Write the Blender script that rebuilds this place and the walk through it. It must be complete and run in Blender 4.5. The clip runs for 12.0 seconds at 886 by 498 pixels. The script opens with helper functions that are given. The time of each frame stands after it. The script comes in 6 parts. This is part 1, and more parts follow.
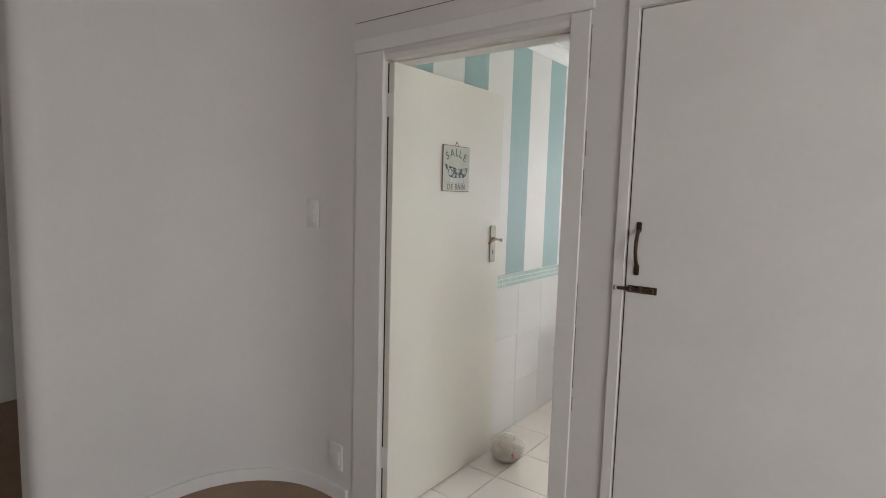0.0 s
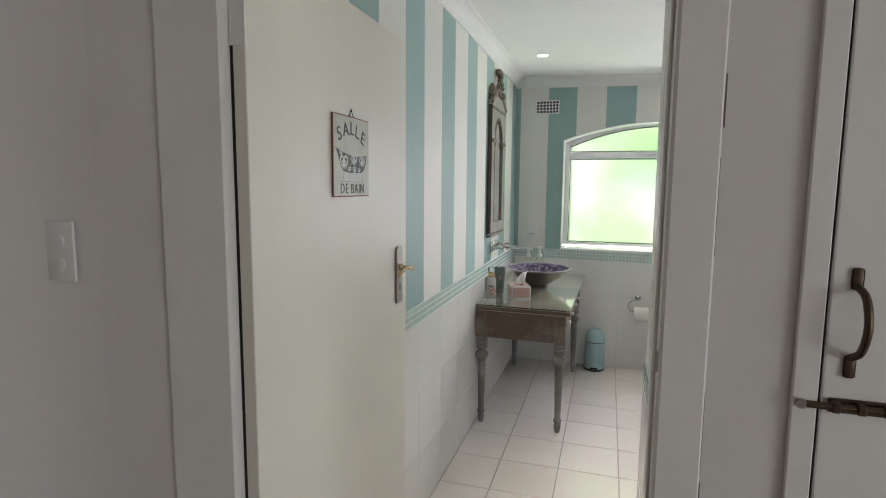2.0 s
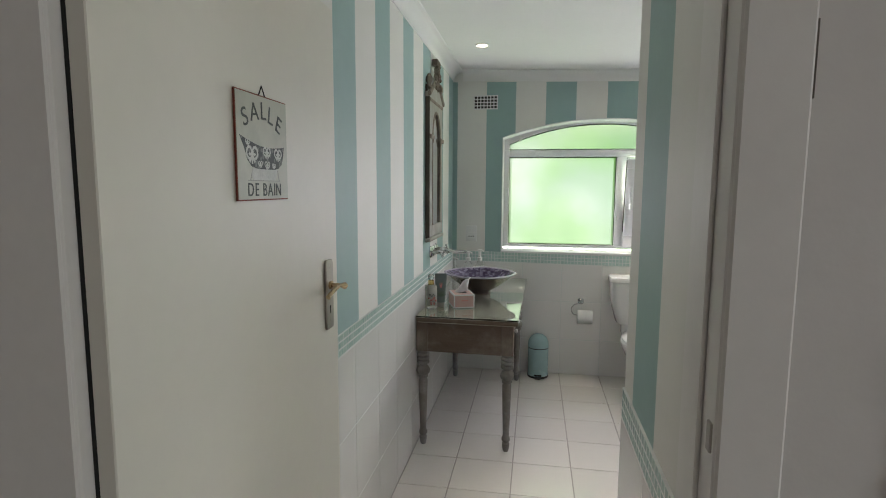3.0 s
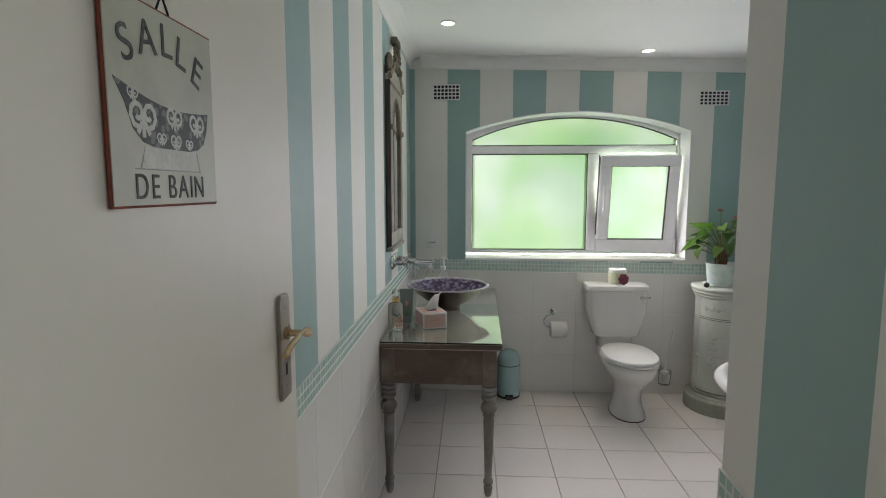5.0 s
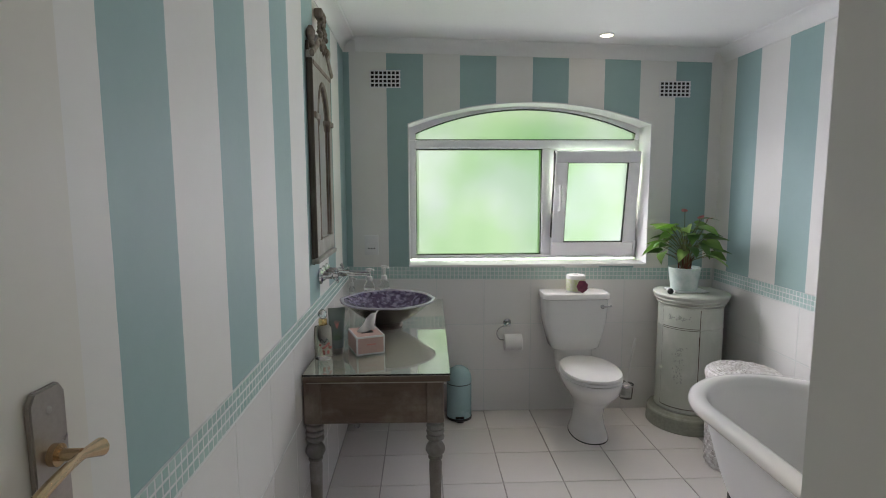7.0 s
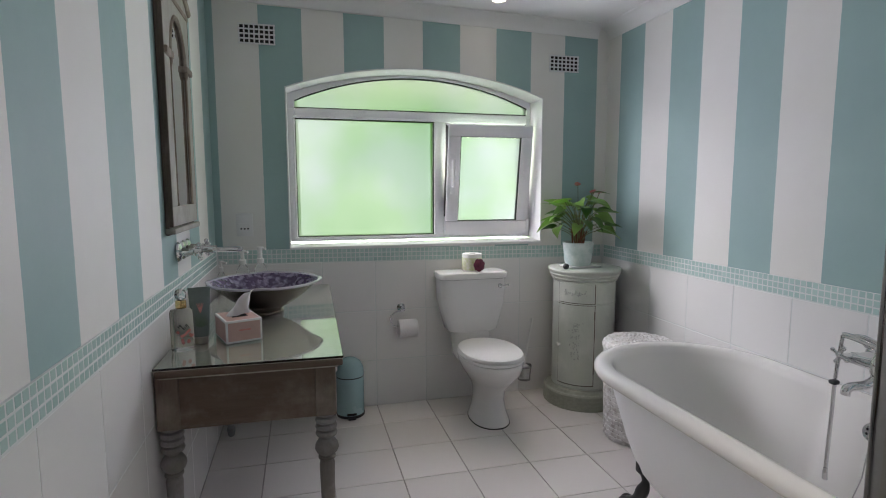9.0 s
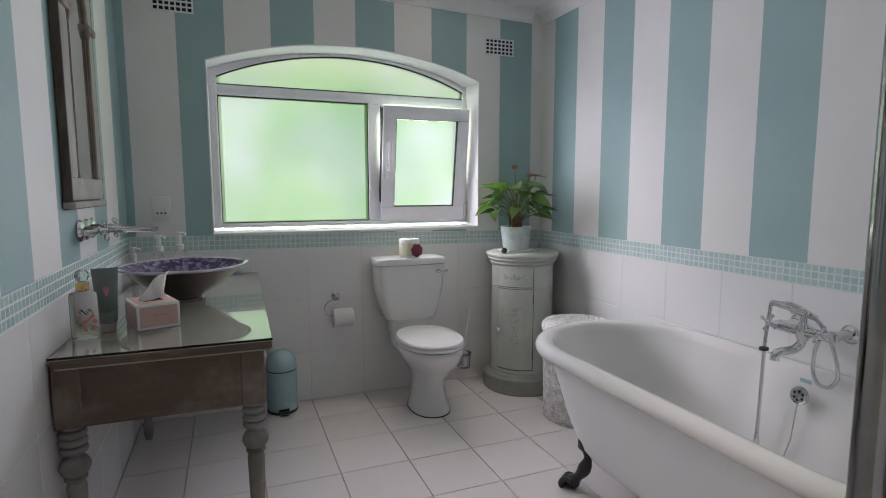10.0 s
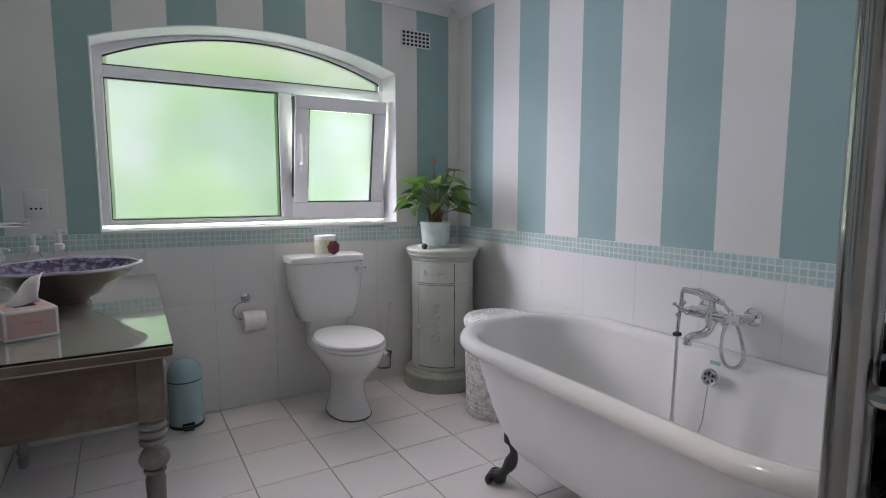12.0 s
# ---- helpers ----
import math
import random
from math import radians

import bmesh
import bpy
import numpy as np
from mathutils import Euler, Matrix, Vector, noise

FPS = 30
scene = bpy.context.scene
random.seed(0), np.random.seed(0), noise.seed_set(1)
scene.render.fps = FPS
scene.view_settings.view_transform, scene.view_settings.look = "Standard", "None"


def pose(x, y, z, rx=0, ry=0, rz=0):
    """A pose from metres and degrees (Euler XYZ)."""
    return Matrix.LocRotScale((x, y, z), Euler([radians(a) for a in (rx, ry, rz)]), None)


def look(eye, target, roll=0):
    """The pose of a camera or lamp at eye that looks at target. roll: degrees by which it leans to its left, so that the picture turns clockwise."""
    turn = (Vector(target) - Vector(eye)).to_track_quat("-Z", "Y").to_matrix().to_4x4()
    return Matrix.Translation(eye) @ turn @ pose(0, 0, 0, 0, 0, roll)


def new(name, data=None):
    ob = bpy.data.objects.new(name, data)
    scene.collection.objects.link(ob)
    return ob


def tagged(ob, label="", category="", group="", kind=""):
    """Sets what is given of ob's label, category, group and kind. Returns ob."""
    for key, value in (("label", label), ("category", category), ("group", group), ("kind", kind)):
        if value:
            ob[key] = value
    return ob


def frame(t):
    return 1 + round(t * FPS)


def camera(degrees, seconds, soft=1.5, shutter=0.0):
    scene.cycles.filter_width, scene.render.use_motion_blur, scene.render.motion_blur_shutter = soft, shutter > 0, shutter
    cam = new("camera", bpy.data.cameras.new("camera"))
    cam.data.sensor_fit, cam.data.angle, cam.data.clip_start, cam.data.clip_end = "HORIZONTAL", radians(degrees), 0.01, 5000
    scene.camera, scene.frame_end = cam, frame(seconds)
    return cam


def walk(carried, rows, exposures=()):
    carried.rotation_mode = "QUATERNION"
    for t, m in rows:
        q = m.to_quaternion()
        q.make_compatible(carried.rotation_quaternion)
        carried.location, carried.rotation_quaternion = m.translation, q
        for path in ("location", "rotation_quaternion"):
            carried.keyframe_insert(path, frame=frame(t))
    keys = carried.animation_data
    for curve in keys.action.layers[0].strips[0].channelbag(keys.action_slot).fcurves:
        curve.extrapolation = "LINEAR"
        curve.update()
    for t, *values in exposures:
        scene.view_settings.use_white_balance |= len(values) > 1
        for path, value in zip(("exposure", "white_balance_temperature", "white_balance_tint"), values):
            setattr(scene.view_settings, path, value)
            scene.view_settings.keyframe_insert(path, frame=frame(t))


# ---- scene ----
cam = camera(79.0, 12.0, 1.0)
PATH = [
    (0, (0.178, 0.319, 1.452), (-1.028, 1.901, 1.25), 1.6),
    (0.5, (-0.107, 0.499, 1.468), (-1.155, 2.189, 1.254), 1.2),
    (1, (-0.353, 0.726, 1.492), (-1.252, 2.499, 1.271), 0.9),
    (1.5, (-0.562, 0.915, 1.5), (-1.306, 2.757, 1.272), 0.6),
    (2, (-0.679, 1.064, 1.495), (-1.261, 2.964, 1.267), 0.5),
    (2.5, (-0.731, 1.21, 1.484), (-1.179, 3.146, 1.257), 0.4),
    (3, (-0.794, 1.355, 1.496), (-1.127, 3.314, 1.269), 0.3),
    (3.2, (-0.82, 1.411, 1.489), (-1.133, 3.374, 1.268), -0.1),
    (4.8, (-1.009, 1.772, 1.487), (-1.141, 3.755, 1.268), 0.0),
    (5, (-1.014, 1.815, 1.487), (-1.119, 3.8, 1.266), 0.0),
    (5.5, (-1.035, 1.938, 1.473), (-1.069, 3.926, 1.255), 0.0),
    (6, (-1.045, 2.046, 1.474), (-1.035, 4.034, 1.254), -0.0),
    (6.5, (-1.017, 2.143, 1.484), (-0.983, 4.13, 1.262), -0.1),
    (7, (-0.973, 2.231, 1.497), (-0.895, 4.216, 1.267), -0.2),
    (7.2, (-0.978, 2.267, 1.498), (-0.866, 4.251, 1.266), -0.3),
    (8.8, (-0.996, 2.482, 1.349), (-0.543, 4.415, 1.127), -0.2),
    (9, (-0.985, 2.494, 1.32), (-0.481, 4.417, 1.101), -0.1),
    (9.5, (-0.982, 2.542, 1.264), (-0.359, 4.43, 1.045), -0.1),
    (10, (-0.972, 2.577, 1.222), (-0.239, 4.425, 1.003), -0.1),
    (10.5, (-0.966, 2.602, 1.196), (-0.129, 4.406, 0.977), -0.1),
    (11, (-0.962, 2.632, 1.185), (-0.036, 4.392, 0.966), 0.0),
    (11.5, (-0.965, 2.652, 1.184), (0.022, 4.378, 0.967), 0.0),
    (12, (-0.965, 2.661, 1.187), (0.053, 4.369, 0.97), 0.0),
]
EXPOSURES = [(0.0, 1.18, 6650, 11), (1.5, 1.06, 6600, 9), (2.5, 0.70, 6600, 8), (3.2, 0.52, 6600, 7), (5.0, 0.39, 6550, 9), (7.0, 0.29, 6420, 11), (9.5, 0.24, 6230, 14), (12.0, 0.25, 6100, 17)]
walk(cam, [(t, look(eye, target, roll)) for t, eye, target, roll in PATH], EXPOSURES)

# ---- world and light ----
world = bpy.data.worlds.new("world")
scene.world = world
world.use_nodes = True
wn = world.node_tree
sky = wn.nodes.new("ShaderNodeTexSky")
sky.sky_type, sky.sun_disc = "NISHITA", False
sky.sun_elevation, sky.sun_rotation = radians(24), radians(309)
wn.nodes["Background"].inputs["Strength"].default_value = 0.08
wn.links.new(sky.outputs[0], wn.nodes["Background"].inputs["Color"])


def lamp(name, kind, m, energy, color, **settings):
    data = bpy.data.lights.new(name, kind)
    data.energy, data.color = energy, color
    for key, value in settings.items():
        setattr(data, key, value)
    ob = new(name, data)
    ob.matrix_world = m
    return ob


SASH = pose(-0.090, 5.878, 1.03, 8.5, 0, 0)  # the tilted sash, hinged at its foot
# daylight that enters by the bathroom window; the hall's comes from an unseen, added opening
lamp("hazy_sun", "SUN", look((0, 0, 0), (0.75, -0.60, -0.43)), 4.4, (1.0, 0.965, 0.94), angle=radians(34))
DAY = (1.0, 0.945, 1.11)
lamp("window_daylight", "AREA", look((-0.584, 5.892, 1.391), (-0.584, 4.0, 1.391)), 10.6, DAY, shape="RECTANGLE", size=0.815, size_y=0.695)
lamp("arch_daylight", "AREA", look((-0.267, 5.892, 1.90), (-0.267, 4.0, 1.90)), 5.6, DAY, shape="RECTANGLE", size=1.45, size_y=0.27)
lamp("sash_daylight", "AREA", SASH @ pose(0.2845, 0.003, 0.360, -90, 0, 0), 5.8, DAY, shape="RECTANGLE", size=0.40, size_y=0.53)
# fill lamp added in an unseen, made-up opening to brighten the hall
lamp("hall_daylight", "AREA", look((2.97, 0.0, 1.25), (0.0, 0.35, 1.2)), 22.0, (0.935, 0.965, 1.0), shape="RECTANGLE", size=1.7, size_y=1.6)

# recessed ceiling downlights of the bathroom: two real, then two added out of view
REAL_AND_ADDED_DOWNLIGHTS = ((-1.15, 4.90), (0.108, 5.43), (-0.95, 2.5), (-0.40, 3.50))
for (x, y), power in zip(REAL_AND_ADDED_DOWNLIGHTS, (6.0, 19.0, 4.0, 36.0)):
    lamp("downlight_beam", "SPOT", look((x, y, 2.345), (x, y, 0)), power, (1.0, 0.86, 0.70), spot_size=radians(58), spot_blend=1.0, shadow_soft_size=0.03)

# ---- materials ----


class Mat:
    """A procedural material under construction."""

    def __init__(self, name, color, rough=0.5, metal=0.0, spec=0.5):
        self.m = bpy.data.materials.new(name)
        self.m.use_nodes = True
        self.t = self.m.node_tree
        self.b = self.t.nodes["Principled BSDF"]
        self.b.inputs["Base Color"].default_value = (*color, 1)
        self.b.inputs["Roughness"].default_value = rough
        self.b.inputs["Metallic"].default_value = metal
        self.b.inputs["Specular IOR Level"].default_value = spec
        self.color, self.rough = color, rough
        self.co = self.t.nodes.new("ShaderNodeTexCoord").outputs["Object"]

    def put(self, socket, value):
        if hasattr(value, "is_linked") or hasattr(value, "links"):
            self.t.links.new(value, socket)
        else:
            socket.default_value = value

    def math(self, op, a, b=0.0):
        n = self.t.nodes.new("ShaderNodeMath")
        n.operation = op
        self.put(n.inputs[0], a)
        self.put(n.inputs[1], b)
        return n.outputs[0]

    def noise(self, scale, detail=4.0, rough=0.6, stretch=(1, 1, 1)):
        mp = self.t.nodes.new("ShaderNodeMapping")
        mp.inputs["Scale"].default_value = stretch
        self.t.links.new(self.co, mp.inputs["Vector"])
        n = self.t.nodes.new("ShaderNodeTexNoise")
        n.inputs["Scale"].default_value, n.inputs["Detail"].default_value = scale, detail
        n.inputs["Roughness"].default_value = rough
        self.t.links.new(mp.outputs[0], n.inputs["Vector"])
        return n.outputs["Fac"]

    def ramp(self, fac, a, b):
        n = self.t.nodes.new("ShaderNodeMapRange")
        n.clamp = True
        n.inputs["From Min"].default_value, n.inputs["From Max"].default_value = a, b
        self.t.links.new(fac, n.inputs["Value"])
        return n.outputs["Result"]

    def mix(self, fac, a, b):
        n = self.t.nodes.new("ShaderNodeMix")
        n.data_type = "RGBA"
        self.put(n.inputs["Factor"], fac)
        for socket, v in ((n.inputs["A"], a), (n.inputs["B"], b)):
            self.put(socket, (*v, 1) if isinstance(v, tuple) else v)
        return n.outputs["Result"]

    def base(self, value):
        self.put(self.b.inputs["Base Color"], value)
        return self

    def rough_from(self, fac, lo, hi):
        n = self.t.nodes.new("ShaderNodeMapRange")
        n.inputs["To Min"].default_value, n.inputs["To Max"].default_value = lo, hi
        self.t.links.new(fac, n.inputs["Value"])
        self.t.links.new(n.outputs["Result"], self.b.inputs["Roughness"])
        return self

    def bump(self, fac, strength=0.2, distance=0.002):
        n = self.t.nodes.new("ShaderNodeBump")
        n.inputs["Strength"].default_value, n.inputs["Distance"].default_value = strength, distance
        self.t.links.new(fac, n.inputs["Height"])
        self.t.links.new(n.outputs["Normal"], self.b.inputs["Normal"])
        return self

    def random(self):
        return self.t.nodes.new("ShaderNodeObjectInfo").outputs["Random"]

    def island(self):
        return self.t.nodes.new("ShaderNodeNewGeometry").outputs["Random Per Island"]


def varied(name, a, b, rough=0.5, scale=6.0, fine=60.0, bump=0.15, metal=0.0, spec=0.5, distance=0.002):
    """Two close colours mixed by coarse and fine noise, with a fine relief."""
    k = Mat(name, a, rough, metal, spec)
    coarse, grain = k.noise(scale), k.noise(fine, 3)
    k.base(k.mix(k.ramp(k.math("ADD", k.math("MULTIPLY", coarse, 0.7), k.math("MULTIPLY", grain, 0.3)), 0.35, 0.65), a, b))
    k.rough_from(coarse, max(rough - 0.08, 0.02), min(rough + 0.1, 1.0))
    k.bump(grain, bump, distance)
    return k.m


WHITE, CREAM = (0.775, 0.765, 0.735), (0.745, 0.733, 0.695)
TEAL_A, TEAL_B = (0.335, 0.472, 0.462), (0.305, 0.437, 0.43)


def striped(name, axis, start, period, width, top, fall=0.0):
    """White plaster with painted teal stripes along an axis of the wall."""
    k = Mat(name, WHITE, 0.55, 0, 0.3)
    xyz = k.t.nodes.new("ShaderNodeSeparateXYZ")
    k.t.links.new(k.co, xyz.inputs[0])
    wobble = k.math("MULTIPLY", k.math("SUBTRACT", k.noise(16.0, 5), 0.5), 0.004)
    u = k.math("ADD", k.math("SUBTRACT", xyz.outputs[axis], start), wobble)
    f = k.math("FRACT", k.math("DIVIDE", k.math("ADD", u, 20 * period), period))
    on = k.math("LESS_THAN", f, width / period)
    on = k.math("MULTIPLY", on, k.math("LESS_THAN", k.math("ADD", xyz.outputs["Z"], k.math("MULTIPLY", xyz.outputs["X"], fall)), top))
    coarse, fine = k.noise(2.3, 5), k.noise(45.0, 4)
    teal = k.mix(k.ramp(coarse, 0.35, 0.65), TEAL_A, TEAL_B)
    white = k.mix(k.ramp(coarse, 0.35, 0.65), WHITE, CREAM)
    k.base(k.mix(on, white, teal))
    k.rough_from(fine, 0.48, 0.66)
    k.bump(fine, 0.18, 0.002)
    return k.m


M_STRIPE_WIN = striped("paint_window_wall", "X", -1.187, 0.4595, 0.229, 2.296, 0.0205)
M_STRIPE_LEFT = striped("paint_left_wall", "Y", 3.082, 0.480, 0.225, 2.346)
M_STRIPE_RIGHT = striped("paint_right_wall", "Y", 3.88, 0.4755, 0.237, 2.299)
M_STRIPE_LOBBY = striped("paint_lobby_wall", "Y", 2.439, 0.475, 0.234, 2.325)
M_PLASTER = varied("hall_plaster", (0.74, 0.715, 0.70), (0.69, 0.665, 0.65), 0.6, 1.6, 38.0, 0.25)
M_CEIL = varied("ceiling_paint", (0.82, 0.815, 0.80), (0.79, 0.785, 0.77), 0.7, 1.2, 50.0, 0.12)
M_TRIM = varied("trim_gloss_paint", (0.80, 0.78, 0.76), (0.75, 0.73, 0.71), 0.45, 4.0, 45.0, 0.12)
M_REVEAL = varied("reveal_paint", (0.77, 0.765, 0.775), (0.73, 0.725, 0.735), 0.5, 5.0, 60.0, 0.12)
M_DOOR = varied("door_enamel", (0.74, 0.715, 0.65), (0.71, 0.685, 0.62), 0.5, 1.4, 30.0, 0.06, 0.0, 0.35)
M_GROUT = varied("grout", (0.42, 0.39, 0.36), (0.33, 0.31, 0.29), 0.9, 9.0, 120.0, 0.3)
M_WGROUT = varied("wall_grout", (0.66, 0.66, 0.64), (0.58, 0.58, 0.56), 0.85, 9.0, 120.0, 0.2)
M_CRACK = varied("open_crack", (0.10, 0.085, 0.075), (0.2, 0.17, 0.15), 0.95, 30.0, 120.0, 0.3)
M_WOODFLOOR = varied("hall_floorboard", (0.30, 0.19, 0.11), (0.22, 0.135, 0.08), 0.4, 5.0, 60.0, 0.15)


def tile_material(name, a, b, rough, shade):
    k = Mat(name, a, rough, 0, 0.6)
    coarse = k.noise(3.0, 4)
    f = k.math("ADD", k.math("MULTIPLY", k.random(), shade), k.math("MULTIPLY", coarse, 1 - shade))
    k.base(k.mix(k.ramp(f, 0.25, 0.75), a, b))
    k.rough_from(k.noise(9.0, 3), rough - 0.02, rough + 0.04)
    return k.m


M_FLOORTILE = tile_material("floor_tile_glaze", (0.78, 0.745, 0.71), (0.73, 0.695, 0.66), 0.13, 0.92)
fb = M_FLOORTILE.node_tree.nodes["Principled BSDF"]
fb.inputs["Coat Weight"].default_value, fb.inputs["Coat Roughness"].default_value = 0.7, 0.16
M_WALLTILE = tile_material("wall_tile_glaze", (0.80, 0.79, 0.775), (0.785, 0.775, 0.76), 0.18, 0.9)

k = Mat("mosaic_glass", (0.42, 0.60, 0.56), 0.12)
k.base(k.mix(k.ramp(k.random(), 0.0, 1.0), (0.41, 0.565, 0.535), (0.50, 0.65, 0.61)))
k.bump(k.noise(60.0, 2), 0.08, 0.001)
M_MOSAIC = k.m
k = Mat("mosaic_glass_far", (0.42, 0.60, 0.56), 0.12)
k.base(k.mix(k.ramp(k.island(), 0.0, 1.0), (0.41, 0.565, 0.535), (0.50, 0.65, 0.61)))
M_MOSAIC_FAR = k.m
M_MGROUT = varied("mosaic_grout", (0.70, 0.725, 0.71), (0.64, 0.67, 0.655), 0.85, 20.0, 120.0, 0.2)
M_UPVC = varied("window_upvc", (0.91, 0.90, 0.935), (0.89, 0.88, 0.915), 0.28, 3.0, 40.0, 0.03)
# black of the pane gaskets and of strips that darken the sash gap
M_GASKET = varied("rubber_gasket_and_gap_dark", (0.03, 0.03, 0.03), (0.05, 0.05, 0.05), 0.7, 20.0, 90.0, 0.1)

k = Mat("frosted_glass", (0.046, 0.056, 0.039), 0.30)
# noise in the tint puts the garden's blotchy light into the glass colour
k.base(k.mix(k.ramp(k.noise(2.4, 3, 0.45), 0.38, 0.62), (0.040, 0.054, 0.033), (0.048, 0.055, 0.048)))
k.b.inputs["Transmission Weight"].default_value = 1.0
k.b.inputs["IOR"].default_value = 1.25
k.bump(k.noise(260.0, 2), 0.25, 0.001)
M_FROST = k.m

k = Mat("garden_foliage", (0.1, 0.2, 0.05), 0.9)
n1, n2 = k.noise(1.1, 2), k.noise(2.6, 3)
green = k.mix(k.ramp(n1, 0.35, 0.65), (0.22, 0.52, 0.10), (1.0, 1.0, 0.92))
green = k.mix(k.math("MULTIPLY", k.ramp(n2, 0.45, 0.7), 0.6), green, (0.16, 0.42, 0.08))
height = k.t.nodes.new("ShaderNodeSeparateXYZ")
k.t.links.new(k.co, height.inputs[0])
green = k.mix(k.math("MULTIPLY", k.ramp(height.outputs["Z"], 2.08, 2.34), 0.9), green, (1.0, 0.93, 0.72))
k.t.links.new(green, k.b.inputs["Emission Color"])
k.b.inputs["Emission Strength"].default_value = 8.0
M_GARDEN = k.m

# ---- mesh helpers ----


def box(bm, x0, x1, y0, y1, z0, z1, m=None, bevel=0.0, seg=1):
    pts = [(x, y, z) for x in (x0, x1) for y in (y0, y1) for z in (z0, z1)]
    v = [bm.verts.new(m @ Vector(p) if m else p) for p in pts]
    fs = [bm.faces.new([v[i] for i in q]) for q in ((0, 1, 3, 2), (4, 6, 7, 5), (0, 4, 5, 1), (2, 3, 7, 6), (0, 2, 6, 4), (1, 5, 7, 3))]
    if bevel:
        es = list({e for f in fs for e in f.edges})
        bmesh.ops.bevel(bm, geom=es, offset=bevel, segments=seg, profile=0.5, affect="EDGES")
    return fs


def prism(bm, outline, axis, lo, hi):
    """A closed outline of (u, v) drawn out along an axis (0, 1 or 2)."""
    def at(u, v, w):
        return {0: (w, u, v), 1: (u, w, v), 2: (u, v, w)}[axis]
    a = [bm.verts.new(at(u, v, lo)) for u, v in outline]
    b = [bm.verts.new(at(u, v, hi)) for u, v in outline]
    n = len(outline)
    bm.faces.new(a), bm.faces.new(b[::-1])
    for i in range(n):
        bm.faces.new((a[i], b[i], b[(i + 1) % n], a[(i + 1) % n]))
    bmesh.ops.recalc_face_normals(bm, faces=bm.faces)


def lathe(bm, profile, n=32, m=None, sx=1.0, sy=1.0, close=True):
    """A profile of (radius, height) turned about z."""
    rings = []
    for r, z in profile:
        ring = []
        for i in range(n):
            a = 2 * math.pi * i / n
            p = Vector((sx * r * math.cos(a), sy * r * math.sin(a), z))
            ring.append(bm.verts.new(m @ p if m else p))
        rings.append(ring)
    for a, b in zip(rings, rings[1:]):
        for i in range(n):
            bm.faces.new((a[i], a[(i + 1) % n], b[(i + 1) % n], b[i]))
    if close:
        for ring, flip in ((rings[0], True), (rings[-1], False)):
            bm.faces.new(ring[::-1] if flip else ring)


def loft(bm, rings, caps=True, closed=True):
    """Rings of equally many points joined into a skin."""
    vs = [[bm.verts.new(p) for p in ring] for ring in rings]
    n = len(vs[0])
    for a, b in zip(vs, vs[1:]):
        for i in range(n if closed else n - 1):
            bm.faces.new((a[i], a[(i + 1) % n], b[(i + 1) % n], b[i]))
    if caps:
        bm.faces.new(vs[0][::-1]), bm.faces.new(vs[-1])
    bmesh.ops.recalc_face_normals(bm, faces=bm.faces)


def tube(bm, points, radius, n=10, taper=None):
    """A round bar along points."""
    pts = [Vector(p) for p in points]
    rings, side = [], None
    for i, p in enumerate(pts):
        d = (pts[min(i + 1, len(pts) - 1)] - pts[max(i - 1, 0)]).normalized()
        if side is None:
            side = d.orthogonal().normalized()
        side = (side - d * side.dot(d)).normalized()
        up = d.cross(side)
        r = radius if taper is None else radius * taper[i]
        rings.append([p + r * (math.cos(2 * math.pi * j / n) * side + math.sin(2 * math.pi * j / n) * up) for j in range(n)])
    loft(bm, rings)


def spline(points, steps=8):
    """A smooth curve through points."""
    p = [Vector(q) for q in points]
    p = [2 * p[0] - p[1]] + p + [2 * p[-1] - p[-2]]
    out = []
    for i in range(1, len(p) - 2):
        for s in range(steps):
            t = s / steps
            out.append(0.5 * (2 * p[i] + (p[i + 1] - p[i - 1]) * t + (2 * p[i - 1] - 5 * p[i] + 4 * p[i + 1] - p[i + 2]) * t * t
                              + (3 * p[i] - p[i - 1] - 3 * p[i + 1] + p[i + 2]) * t ** 3))
    return out + [p[-2]]


def mesh_of(name, bm, material, smooth=30):
    me = bpy.data.meshes.new(name)
    bm.normal_update()
    bm.to_mesh(me)
    bm.free()
    me.materials.append(material)
    if smooth:
        me.shade_smooth()
        me.set_sharp_from_angle(angle=radians(smooth))
    return me


def part(name, bm, material, parent, label="", smooth=30):
    ob = new(name, mesh_of(name, bm, material, smooth))
    ob.parent = parent
    return tagged(ob, label)


def thing(name, x, y, z, label, category, group="", turn=0.0):
    ob = new(name)
    ob.empty_display_size = 0.05
    ob.matrix_basis = pose(x, y, z, 0, 0, turn)
    return tagged(ob, label, category, group)


def structure(name, bm, material, label="", category="", smooth=0):
    ob = new(name, mesh_of(name, bm, material, smooth))
    return tagged(ob, label, category, "", "structure")


def fresh():
    return bmesh.new()


def bar(x0, x1, y0, y1, z0, z1, bevel=0.0, seg=1):
    bm = fresh()
    box(bm, x0, x1, y0, y1, z0, z1, None, bevel, seg)
    return bm


# ---- structure: bathroom ----
XL, XR, YW, YB, YD, XC = -1.455, 0.96, 5.69, 2.785, 2.10, -0.548
WALL_TOP = 2.46
YH = 1.968  # hall face of the wall that holds the doors
T = 0.15
TW = 0.30  # the window wall is thicker


def zc(x):
    """Height of the ceiling, which sinks a little across the room."""
    return 2.372 - 0.025 * x


def border(x):
    """Upper edge of the mosaic border, which is not quite level either."""
    return 0.987 - 0.0125 * (x - XL)


